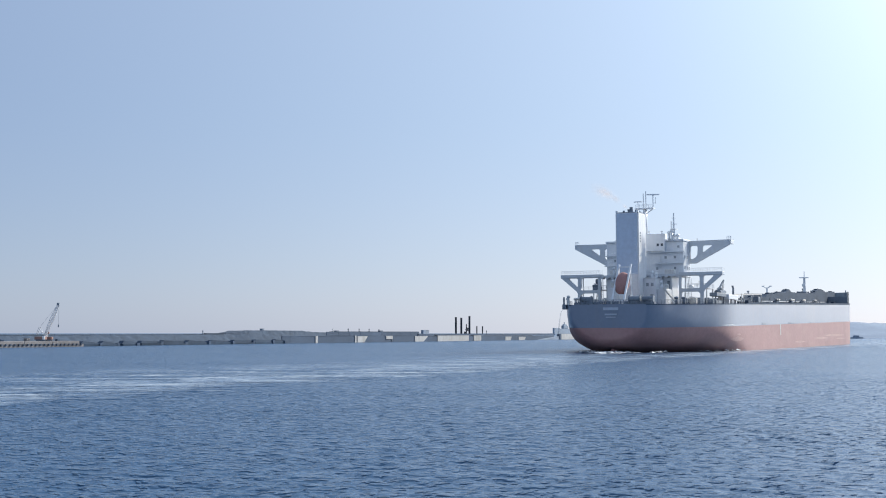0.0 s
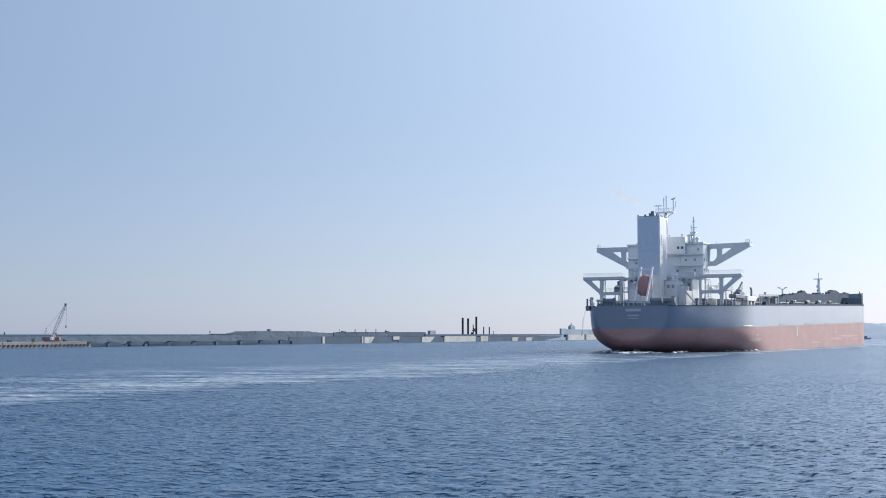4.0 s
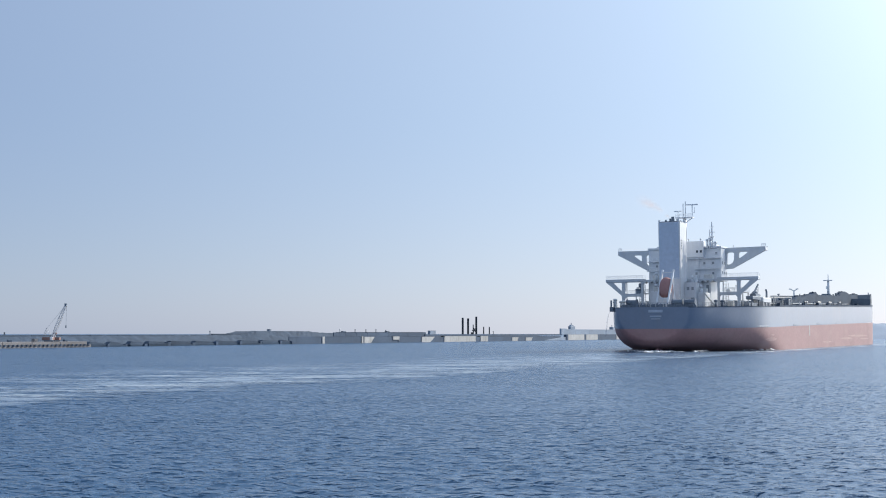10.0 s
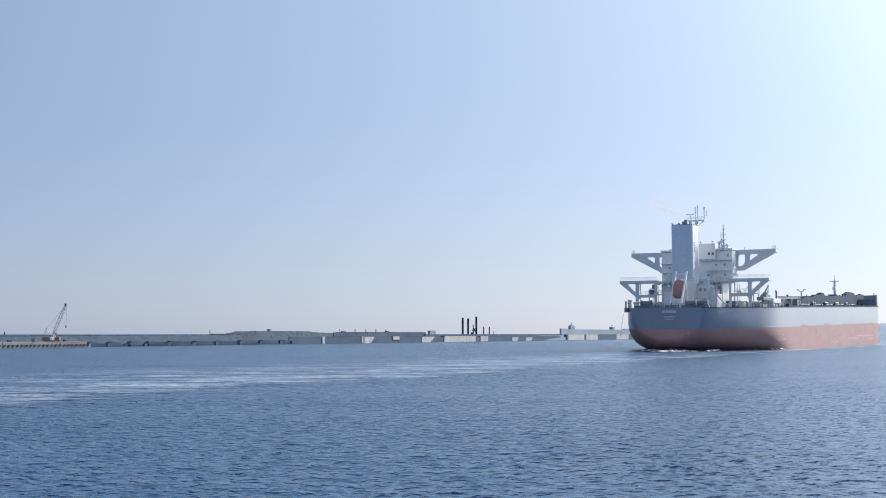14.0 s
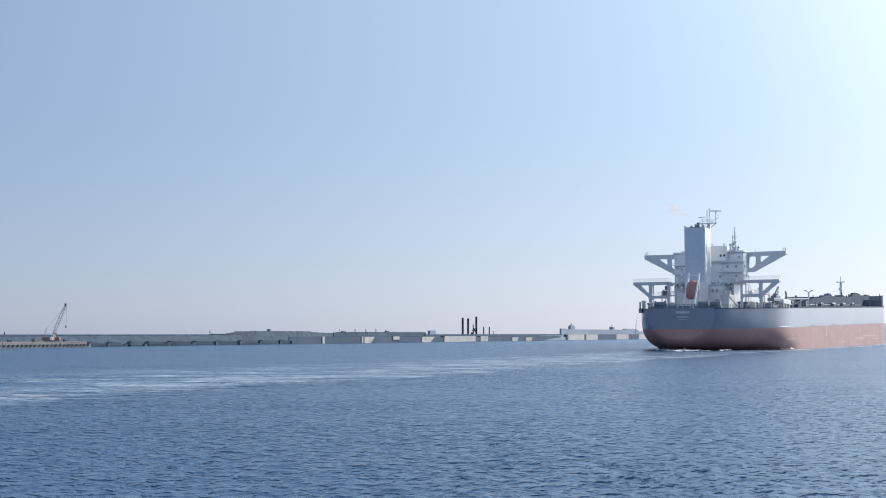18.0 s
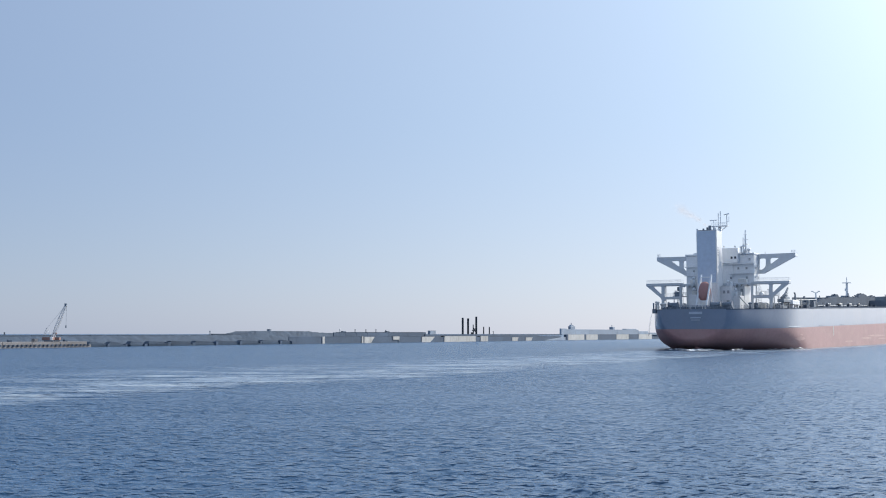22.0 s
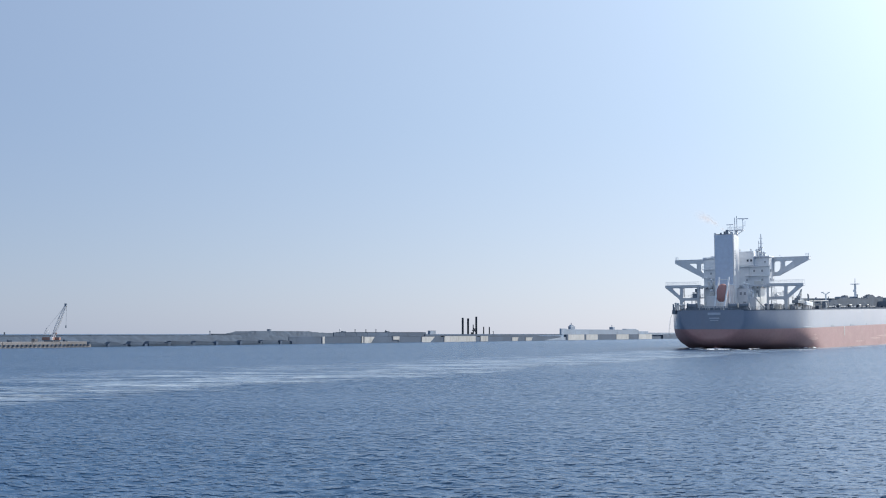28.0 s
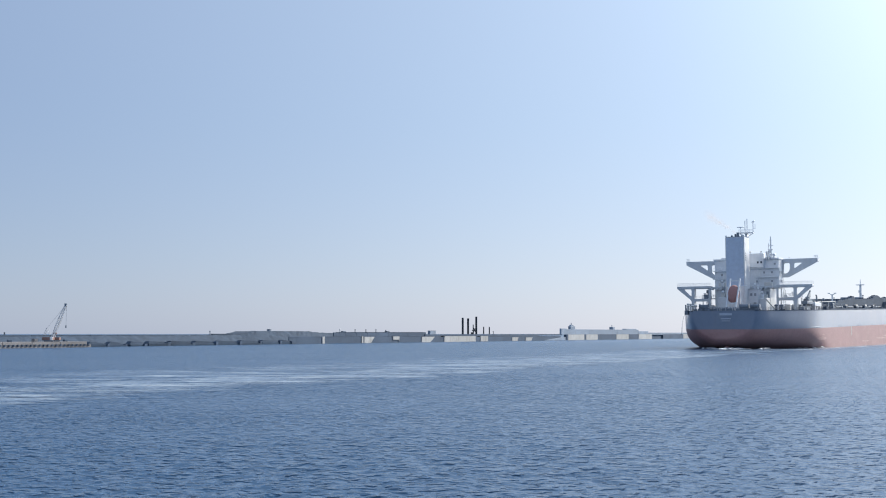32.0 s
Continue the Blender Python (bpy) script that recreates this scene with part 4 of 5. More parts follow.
    beam(bm, (4.4, -17.6, 16.8), (8.3, -18.1, 19.6), 0.35, 0.45)
    beam(bm, (9.2, -17.6, 16.6), (7.4, -17.9, 18.8), 0.18, 0.2)
    part("jib", bm, GEAR, crane)
    rod_part("hook_rope", (8.2, -18.1, 19.4), (8.2, -18.1, 17.4), 0.06, GEAR, crane, n=5)
    box_part("gangway_box", (4.6, 15.2, -20.4, -18.4, 14.2, 15.6), WHITE, ship, "white stowed gangway", 0.1)
    for x in (5.6, 9.4, 13.6):
        box_part("gangway_post", (x, x + 0.9, -20.2, -18.6, 12.5, 14.2), WHITE, ship, "", 0)
    box_part("hose_store", (-8.6, 2.5, -19.4, -17.9, 12.5, 13.9), GEAR, ship, "dark deck store", 0.1)
    box_part("hose_rack", (-7.5, 2.6, -20.2, -18.2, 14.7, 15.7), GEAR, ship, "dark rack of stowed hoses", 0.1)
    for x in (-6.8, 1.6):
        box_part("rack_leg", (x, x + 0.3, -19.8, -19.5, 12.5, 14.7), GEAR, ship, "", 0)
    for x in (17.6, 18.8):
        rod_part("davit", (x, -18.2, 12.9), (x + 0.4, -18.2, 17.8), 0.16, GEAR, ship)
        rod_part("davit_head", (x + 0.4, -18.2, 17.7), (x - 0.5, -18.2, 18.4), 0.14, GEAR, ship)
    bm = bmesh.new()
    for x in (33.5, 47, 60.5):
        for y in (-17, -14.5):
            beam(bm, (x, y, deck_z(x) - 0.1), (x, y, 16.5 + 0.027 * (x - 33.5)), 0.22, 0.22)
    for y in (-17, -14.5):
        beam(bm, (33.5, y, 16.5), (60.5, y, 17.23), 0.25, 0.28)
    part("pipe_frame", bm, BUFF, ship, "pale frame over the deck")
    box_part("frame_locker", (57, 60.2, -16.8, -14.7, 14.0, 16.4), GEAR, ship, "", 0.1)
    # hatches with coamings; the forward covers stand higher
    for k in range(9):
        x0 = 22 + k * 20.0
        z = deck_z(x0 + 7)
        high = (1.8, 1.8, 1.9, 2.0, 2.1, 2.2, 2.2, 2.3, 2.4)[k]
        bm = bmesh.new()
        box(bm, x0, x0 + 15.0, -10.2, 10.2, z - 0.4, z + high * 0.6)
        for i in range(8):
            xx = x0 + 0.8 + i * 1.9
            for s in (1, -1):
                box(bm, xx, xx + 0.25, s * 10.2, s * 10.9, z, z + high * 0.55)
        hatch = part("hatch_coaming", bm, GEAR, ship, "dark steel hatch coaming")
        for s in (1, -1):
            bm = bmesh.new()
            box(bm, x0 - 0.4, x0 + 15.4, s * 0.1, s * 10.6, z + high * 0.6 + 0.05, z + high)
            soften(bm, 0.3, 2)
            part("hatch_cover", bm, GEAR, hatch)
    # crossdeck houses, pipes and lumps between the hatches
    for k in range(9):
        x0 = 17.6 + k * 20.0
        z = deck_z(x0)
        h = rng.uniform(1.5, 2.1)
        box_part("crossdeck_house", (x0, x0 + 3.2, -9 + rng.uniform(-2, 2), 7, z - 0.3, z + h), GEAR, ship, "", 0.25)
        bm = bmesh.new()
        for y in (-13.2, -14.0):
            rod(bm, (x0 - 2, y, z + 0.9), (x0 + 18, y, z + 1.3), 0.22)
        for i in range(5):
            box(bm, x0 + i * 4, x0 + i * 4 + 0.3, -14.4, -12.8, z - 0.2, z + 0.8 + 0.02 * i * 4)
        part("deck_pipe_run", bm, GEAR, ship)
    # winch houses, vents and folded gear crowd together towards the bow
    profile = ((20, 15.0), (58, 16.0), (60, 16.4), (82, 16.9), (84, 18.2), (99, 18.6), (101, 19.2), (115, 19.5), (117, 20.2), (119, 20.9), (122, 20.9), (124, 19.8), (134, 19.9), (147, 20.4),
               (158, 20.6), (174, 21.1), (178, 22.2), (182, 22.9), (188, 23.2), (194, 22.9), (198, 22.3), (214, 22.5), (216, 23.0), (224, 23.3))
    for a, b in ((20, 58), (58, 83), (83, 100), (100, 116), (116, 125), (125, 147), (147, 174), (174, 197), (197, 222)):
        n = max(3, round((b - a) / 2.2))
        tops = [(a + (b - a) * i / n, float(np.interp(a + (b - a) * i / n, *zip(*profile))) + rng.uniform(-0.12, 0.12)) for i in range(n + 1)]
        loop = [(a, deck_z(a) - 0.3), *tops, (b, deck_z(b) - 0.3)]
        verts = [(x, y, z) for y in (-14.0, -11.8) for x, z in loop]
        m = len(loop)
        bm = bmesh.new()
        vs = [bm.verts.new(v) for v in verts]
        bm.faces.new(vs[:m]), bm.faces.new(vs[m:][::-1])
        for i in range(m):
            k = (i + 1) % m
            bm.faces.new((vs[i], vs[i + m], vs[k + m], vs[k]))
        bmesh.ops.recalc_face_normals(bm, faces=bm.faces)
        house = part("deck_machinery", bm, MACHINERY, ship, "slate-grey winch house and deck machinery")
        for i in range(1, n, 2):
            x, z = tops[i]
            bm = bmesh.new()
            h, r = rng.uniform(0.1, 0.4), rng.uniform(0.4, 1.2)
            if i % 3 == 0:
                box(bm, x - r, x + r, -13.6, -12.2, z - 0.5, z + h)
                soften(bm, 0.12)
            elif i % 3 == 1:
                rod(bm, (x, -13.2, z - 0.5), (x, -13.2, z + h), 0.25, 0.22, 8)
                ball(bm, (x, -13.2, z + h), 0.45, 0.45, 0.3, sub=1)
            else:
                rod(bm, (x - r, -13.0, z - 0.05), (x + r, -13.0, z - 0.05), 0.3 + 0.4 * h, n=10)
            part(("locker", "vent_cowl", "winch_drum")[i % 3], bm, MACHINERY, house)
    for k in range(4):
        x = 96 + k * 24 + rng.uniform(-3, 3)
        box_part("pale_locker", (x, x + rng.uniform(3, 8), -14.8, -13.9, deck_z(x) + 1.5, deck_z(x) + 2.0), BUFF, ship, "pale locker against the dark machinery", 0.05)
        box_part("locker_stand", (x + 0.4, x + 2.6, -14.7, -14.0, deck_z(x) - 0.1, deck_z(x) + 1.3), MACHINERY, ship, "", 0)
    # small lockers, vents and posts along the deck edge
    for k in range(34):
        x = 18 + k * 5.6 + rng.uniform(-1.5, 1.5)
        z, y = deck_z(x), -17.5 + rng.uniform(-1.5, 2.0)
        if k % 4 == 0:
            box_part("deck_locker", (x, x + rng.uniform(2, 5), y - 0.6, y + 0.6, z - 0.1, z + rng.uniform(0.7, 1.3)), MACHINERY, ship, "", 0.08)
        elif k % 4 == 2:
            bm = bmesh.new()
            h = rng.uniform(1.0, 1.9)
            rod(bm, (x, y, z - 0.1), (x, y, z + h), 0.15)
            ball(bm, (x, y, z + h), 0.3, 0.3, 0.2)
            part("mushroom_vent", bm, GEAR, ship, "", True)
        else:
            rod_part("stanchion", (x, y, z - 0.1), (x, y, z + rng.uniform(1.2, 2.4)), 0.1, GEAR, ship, n=6)
    for x, h in ((64, 4.2), (100, 4.0), (158, 6.2), (176, 5.6), (190, 6.0)):
        bm = bmesh.new()
        rod(bm, (x, -12, deck_z(x) - 0.1), (x, -12, deck_z(x) + h), 0.16)
        box(bm, x - 0.5, x + 0.5, -12.3, -11.7, deck_z(x) + h - 0.3, deck_z(x) + h + 0.2)
        part("deck_lamp_post", bm, GEAR, ship)
    # twin-headed light post
    bm = bmesh.new()
    rod(bm, (148.5, 0, 15.8), (148.5, 0, 22.8), 0.4, 0.3, 10)
    for s in (1, -1):
        beam(bm, (148.5, 0, 22.4), (148.5, s * 1.2, 23.2), 0.35, 0.35)
        box(bm, 148.1, 148.9, s * 0.9, s * 1.9, 23.1, 23.5)
    part("light_post", bm, WHITE, ship, "pale twin-headed deck light post")
    # foremast
    bm = bmesh.new()
    rod(bm, (227.5, 0, 17.5), (227.5, 0, 30.2), 0.8, 0.5, 12)
    rod(bm, (227.5, 0, 30.2), (227.5, 0, 33.0), 0.25, 0.12, 8)
    foremast = part("foremast", bm, WHITE, ship, "pale foremast with lamp platform")
    bm = bmesh.new()
    box(bm, 226.2, 228.6, -2.1, 2.1, 29.9, 30.25)
    part("platform", bm, WHITE, foremast)
    bm = bmesh.new()
    box(bm, 226.6, 227.2, -0.5, 0.9, 26.0, 27.2)
    part("lamp_box", bm, WHITE, foremast)
    # forecastle bulwark following the bow
    bm = bmesh.new()
    edge = [x for x in hull_stations() if x >= 204]
    for s in (1, -1):
        for a, b in zip(edge, edge[1:]):
            ya, yb = s * half_deck(a) * 0.985, s * half_deck(b) * 0.985
            vs = [bm.verts.new(p) for p in ((a, ya, deck_z(a) - 0.1), (b, yb, deck_z(b) - 0.1), (b, yb, deck_z(b) + 5.5), (a, ya, deck_z(a) + 5.5))]
            bm.faces.new(vs if s < 0 else vs[::-1])
    bmesh.ops.solidify(bm, geom=list(bm.faces), thickness=0.25)
    part("forecastle_bulwark", bm, GEAR, ship, "dark raised forecastle plating")
    bm = bmesh.new()
    cut = [x for x in edge if x < 242]
    a = [bm.verts.new((x, half_deck(x) * 0.98, deck_z(x) + 3.4)) for x in cut]
    b = [bm.verts.new((x, -half_deck(x) * 0.98, deck_z(x) + 3.4)) for x in cut]
    for i in range(len(cut) - 1):
        bm.faces.new((b[i], b[i + 1], a[i + 1], a[i]))
    bm.faces.new((b[0], a[0], bm.verts.new((cut[0], half_deck(204) * 0.98, deck_z(204))), bm.verts.new((cut[0], -half_deck(204) * 0.98, deck_z(204)))))
    part("forecastle_deck", bm, GEAR, ship)
    for x, y in ((227, -18.0), (231, 14)):
        bm = bmesh.new()
        rod(bm, (x, y, deck_z(x) + 3.3), (x, y, deck_z(x) + 6.4), 0.22)
        part("vent_post", bm, GEAR, ship)
    for y in (-1, 6):
        bm = bmesh.new()
        rod(bm, (216, y - 2, 22.3), (216, y + 2, 22.3), 1.1, n=14)
        box(bm, 214.5, 217.5, y - 2.6, y + 2.6, 20.6, 21.8)
        part("windlass", bm, GEAR, ship)


def make_wash(ship):
    """White water pushed along the stern and side, and the cooling-water jet at the quarter."""
    rng = random.Random(5)
    for x0, x1, y0, w in ((-56, -31, -4, 7.0), (-44, -27, 5, 1.8), (-40, -26, -12, 1.2), (-8, 14, -20.9, 1.0)):
        verts, faces = [], []
        n = 24
        for i in range(n + 1):
            s = i / n
            x = x0 + (x1 - x0) * s
            y = y0 if x < -22 else -half_at(x, 0.05) - 0.5
            half = w * math.sin(math.pi * s) ** 0.6 * rng.uniform(0.5, 1.0) + 0.05
            verts += [(x, y + half, 0.12 + rng.uniform(0, 0.12)), (x, y, 0.3 + rng.uniform(0, 0.3)), (x, y - half, 0.1 + rng.uniform(0, 0.1))]
        for i in range(n):
            q = 3 * i
            faces += [(q, q + 1, q + 4, q + 3), (q + 1, q + 2, q + 5, q + 4)]
        me = bpy.data.meshes.new("wash")
        me.from_pydata(verts, [], faces)
        me.materials.append(FOAM)
        ob = new("wash", me)
        ob.parent = ship
        tagged(ob, "white churned water along the hull")
    for k in range(3):
        bm = bmesh.new()
        last = None
        for i in range(9):
            s = i / 8
            p = Vector((-33.2 - 0.8 * s, 13.4 + 0.9 * s + k * 0.12, 11.0 - 6.5 * s * s - k * 0.2))
            if last is not None:
                rod(bm, last, p, 0.05 + 0.1 * s, n=6)
            last = p
        part("water_jet", bm, SPRAY, ship, "thin stream of discharged water", True)


def make_smoke():
    """Faint brown exhaust: soft flattened puffs that trail from the funnel."""
    puffs = []
    for k in range(4):
        size = (1.0, 1.6, 2.3, 3.2)[k]
        bm = bmesh.new()
        for vert in ball(bm, (0, 0, 0), size * 1.35, 0.25, size * 0.8, sub=3):
            vert.co *= 1 + 0.12 * noise.noise(vert.co * 0.9 + Vector((k * 7, 0, 0)))
        puff = new("smoke_puff", mesh_of("smoke_puff", bm, SMOKE, True))
        puffs.append(tagged(puff, "faint brownish puff of funnel smoke in the air", "smoke", "funnel smoke"))
    return puffs


ship = make_ship()
scanner = make_house(ship)
make_lifeboat(ship)
make_deck_gear(ship)
make_wash(ship)
smoke_puffs = make_smoke()


# ---- the breakwater quay along the far side of the fairway ----
# local x runs along the quay away to the right, local y points inland
QUAY = pose(-150, 372, 0, 0, 0, 61.0)


def make_breakwater():
    mound = thing("breakwater", "long low grey rubble breakwater behind the quay", "breakwater", QUAY, kind="structure")
    rng = np.random.default_rng(2)
    xs = np.arange(-160, 470, 2.0)
    ys = np.arange(6, 38, 1.2)
    gy = np.meshgrid(xs, ys)[1]
    crest = np.interp(xs, [-160, 44, 146, 150, 156, 172, 202, 208, 330, 1000], [3.7, 3.8, 4.1, 4.95, 5.85, 6.0, 5.85, 5.2, 4.1, 4.1])
    rise = np.clip((gy - 6) / 9.0, 0, 1) * np.clip((38 - gy) / 17.0, 0, 1)
    z = crest[None, :] * np.minimum(1, rise * 1.25) - 0.6 * (1 - rise)
    z = z + rng.normal(0, 0.10, z.shape) * (0.3 + rise * (rise < 0.95))
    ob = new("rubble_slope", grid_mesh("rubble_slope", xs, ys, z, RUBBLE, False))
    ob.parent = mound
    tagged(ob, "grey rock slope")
    # crest wall, coloured dark for the shadow line of its overhang
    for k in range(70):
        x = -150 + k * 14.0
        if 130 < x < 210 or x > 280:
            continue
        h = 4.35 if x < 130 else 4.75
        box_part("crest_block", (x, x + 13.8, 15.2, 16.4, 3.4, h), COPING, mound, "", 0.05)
    return mound


def make_quay():
    quay = thing("quay_wall", "weathered concrete caisson quay with pale faces", "quay wall", QUAY, kind="structure")
    def piece(name, x0, x1, y0, z0, z1, mat, label=""):
        return box_part(name, (x0, x1, y0, y0 + 2.2, z0, z1), mat, quay, label, 0.08)
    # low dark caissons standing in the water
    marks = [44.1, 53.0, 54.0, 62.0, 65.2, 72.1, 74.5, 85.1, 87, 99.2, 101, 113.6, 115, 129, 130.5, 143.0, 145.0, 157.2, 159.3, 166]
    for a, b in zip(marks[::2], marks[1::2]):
        piece("caisson", a, b, -0.5 + 0.3 * math.sin(a), -3, 0.85 + 0.2 * math.sin(a * 2.3), CAISSON_DARK, "low dark caisson standing in the water")
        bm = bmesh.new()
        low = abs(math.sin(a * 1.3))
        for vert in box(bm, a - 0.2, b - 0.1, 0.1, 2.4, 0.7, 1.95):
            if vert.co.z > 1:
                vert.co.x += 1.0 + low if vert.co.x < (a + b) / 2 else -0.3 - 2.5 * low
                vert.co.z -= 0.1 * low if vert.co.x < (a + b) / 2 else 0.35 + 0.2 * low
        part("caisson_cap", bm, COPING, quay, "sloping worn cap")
        # added block fills the pale gap before the next caisson
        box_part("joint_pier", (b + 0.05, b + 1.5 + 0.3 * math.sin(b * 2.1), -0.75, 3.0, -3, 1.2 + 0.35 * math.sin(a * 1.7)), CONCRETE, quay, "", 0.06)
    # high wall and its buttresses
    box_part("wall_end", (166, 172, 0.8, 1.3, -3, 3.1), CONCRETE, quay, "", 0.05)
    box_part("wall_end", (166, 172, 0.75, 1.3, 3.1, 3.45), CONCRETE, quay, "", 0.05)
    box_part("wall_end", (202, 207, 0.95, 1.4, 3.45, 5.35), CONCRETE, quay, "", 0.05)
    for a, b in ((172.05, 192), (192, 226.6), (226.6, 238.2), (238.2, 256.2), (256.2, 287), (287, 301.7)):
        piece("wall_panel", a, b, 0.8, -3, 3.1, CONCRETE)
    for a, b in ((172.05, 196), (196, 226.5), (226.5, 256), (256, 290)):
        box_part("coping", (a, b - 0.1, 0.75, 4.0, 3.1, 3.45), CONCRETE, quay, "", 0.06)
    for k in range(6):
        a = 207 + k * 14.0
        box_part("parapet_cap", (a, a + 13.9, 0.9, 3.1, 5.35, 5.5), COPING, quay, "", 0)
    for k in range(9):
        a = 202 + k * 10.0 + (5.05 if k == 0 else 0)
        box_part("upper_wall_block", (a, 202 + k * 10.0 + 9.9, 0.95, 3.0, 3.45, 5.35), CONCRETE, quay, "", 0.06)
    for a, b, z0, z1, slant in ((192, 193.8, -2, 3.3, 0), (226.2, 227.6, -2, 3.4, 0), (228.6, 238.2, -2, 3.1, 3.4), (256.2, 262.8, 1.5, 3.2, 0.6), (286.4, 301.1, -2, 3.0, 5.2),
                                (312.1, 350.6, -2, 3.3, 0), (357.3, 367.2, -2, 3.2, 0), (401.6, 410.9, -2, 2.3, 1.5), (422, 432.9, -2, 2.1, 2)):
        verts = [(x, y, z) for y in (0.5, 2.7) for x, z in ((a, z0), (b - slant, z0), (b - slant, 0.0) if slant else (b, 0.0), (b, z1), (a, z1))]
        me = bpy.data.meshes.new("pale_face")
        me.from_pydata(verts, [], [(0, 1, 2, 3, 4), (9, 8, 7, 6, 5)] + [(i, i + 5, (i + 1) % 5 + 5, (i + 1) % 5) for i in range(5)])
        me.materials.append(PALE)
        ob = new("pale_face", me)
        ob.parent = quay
        tagged(ob, "pale concrete face")
    for a, b in ((301.7, 312.8), (350.6, 357.3), (367.2, 401.6), (401.6, 422), (422, 481)):
        piece("wall_panel", a, b, 0.8, -3, 2.9, CONCRETE)
    for k in range(16):
        a = 290 + k * 12.0
        box_part("coping", (a, a + 11.9, 0.4, 8.0, 3.3, 4.25), CONCRETE, quay, "", 0.06)
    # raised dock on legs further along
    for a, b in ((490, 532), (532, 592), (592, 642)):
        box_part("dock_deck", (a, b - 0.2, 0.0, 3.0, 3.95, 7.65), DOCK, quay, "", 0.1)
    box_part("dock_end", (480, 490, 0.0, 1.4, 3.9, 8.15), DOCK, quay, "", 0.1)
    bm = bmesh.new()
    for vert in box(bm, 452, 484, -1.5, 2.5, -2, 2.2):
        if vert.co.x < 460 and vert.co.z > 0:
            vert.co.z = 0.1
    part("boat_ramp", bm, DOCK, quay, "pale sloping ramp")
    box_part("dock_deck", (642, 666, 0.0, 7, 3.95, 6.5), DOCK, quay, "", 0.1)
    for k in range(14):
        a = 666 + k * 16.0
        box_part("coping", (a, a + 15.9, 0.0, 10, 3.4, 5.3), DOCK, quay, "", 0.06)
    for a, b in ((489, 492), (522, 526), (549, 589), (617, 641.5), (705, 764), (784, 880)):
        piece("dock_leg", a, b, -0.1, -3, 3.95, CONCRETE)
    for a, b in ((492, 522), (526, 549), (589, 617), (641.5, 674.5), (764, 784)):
        box_part("pale_face", (a, b, -0.25, 2.0, -3, 3.9), PALE, quay, "pale concrete face", 0.05)
    piece("wall_panel", 674.5, 705, 1.0, -3, 3.4, CONCRETE)
    return quay


def make_pier():
    pier = thing("pile_pier", "low pier with brown edge beam and dark fenders", "pier", QUAY, kind="structure")
    for k in range(10):
        a = -82 + k * 12.2
        box_part("deck_beam", (a, a + 12.1, -4.0, 8.0, 1.0, 2.05), TIMBER, pier, "", 0.06)
    for k in range(66):
        x = -78 + k * 1.82
        box_part("fender", (x, x + 0.65, -4.25, -3.9, 0.5, 1.2), COPING, pier, "", 0.05)
    box_part("pier_core", (-80, 42, -3.9, 8.0, -3, 1.0), TIMBER, pier, "", 0)


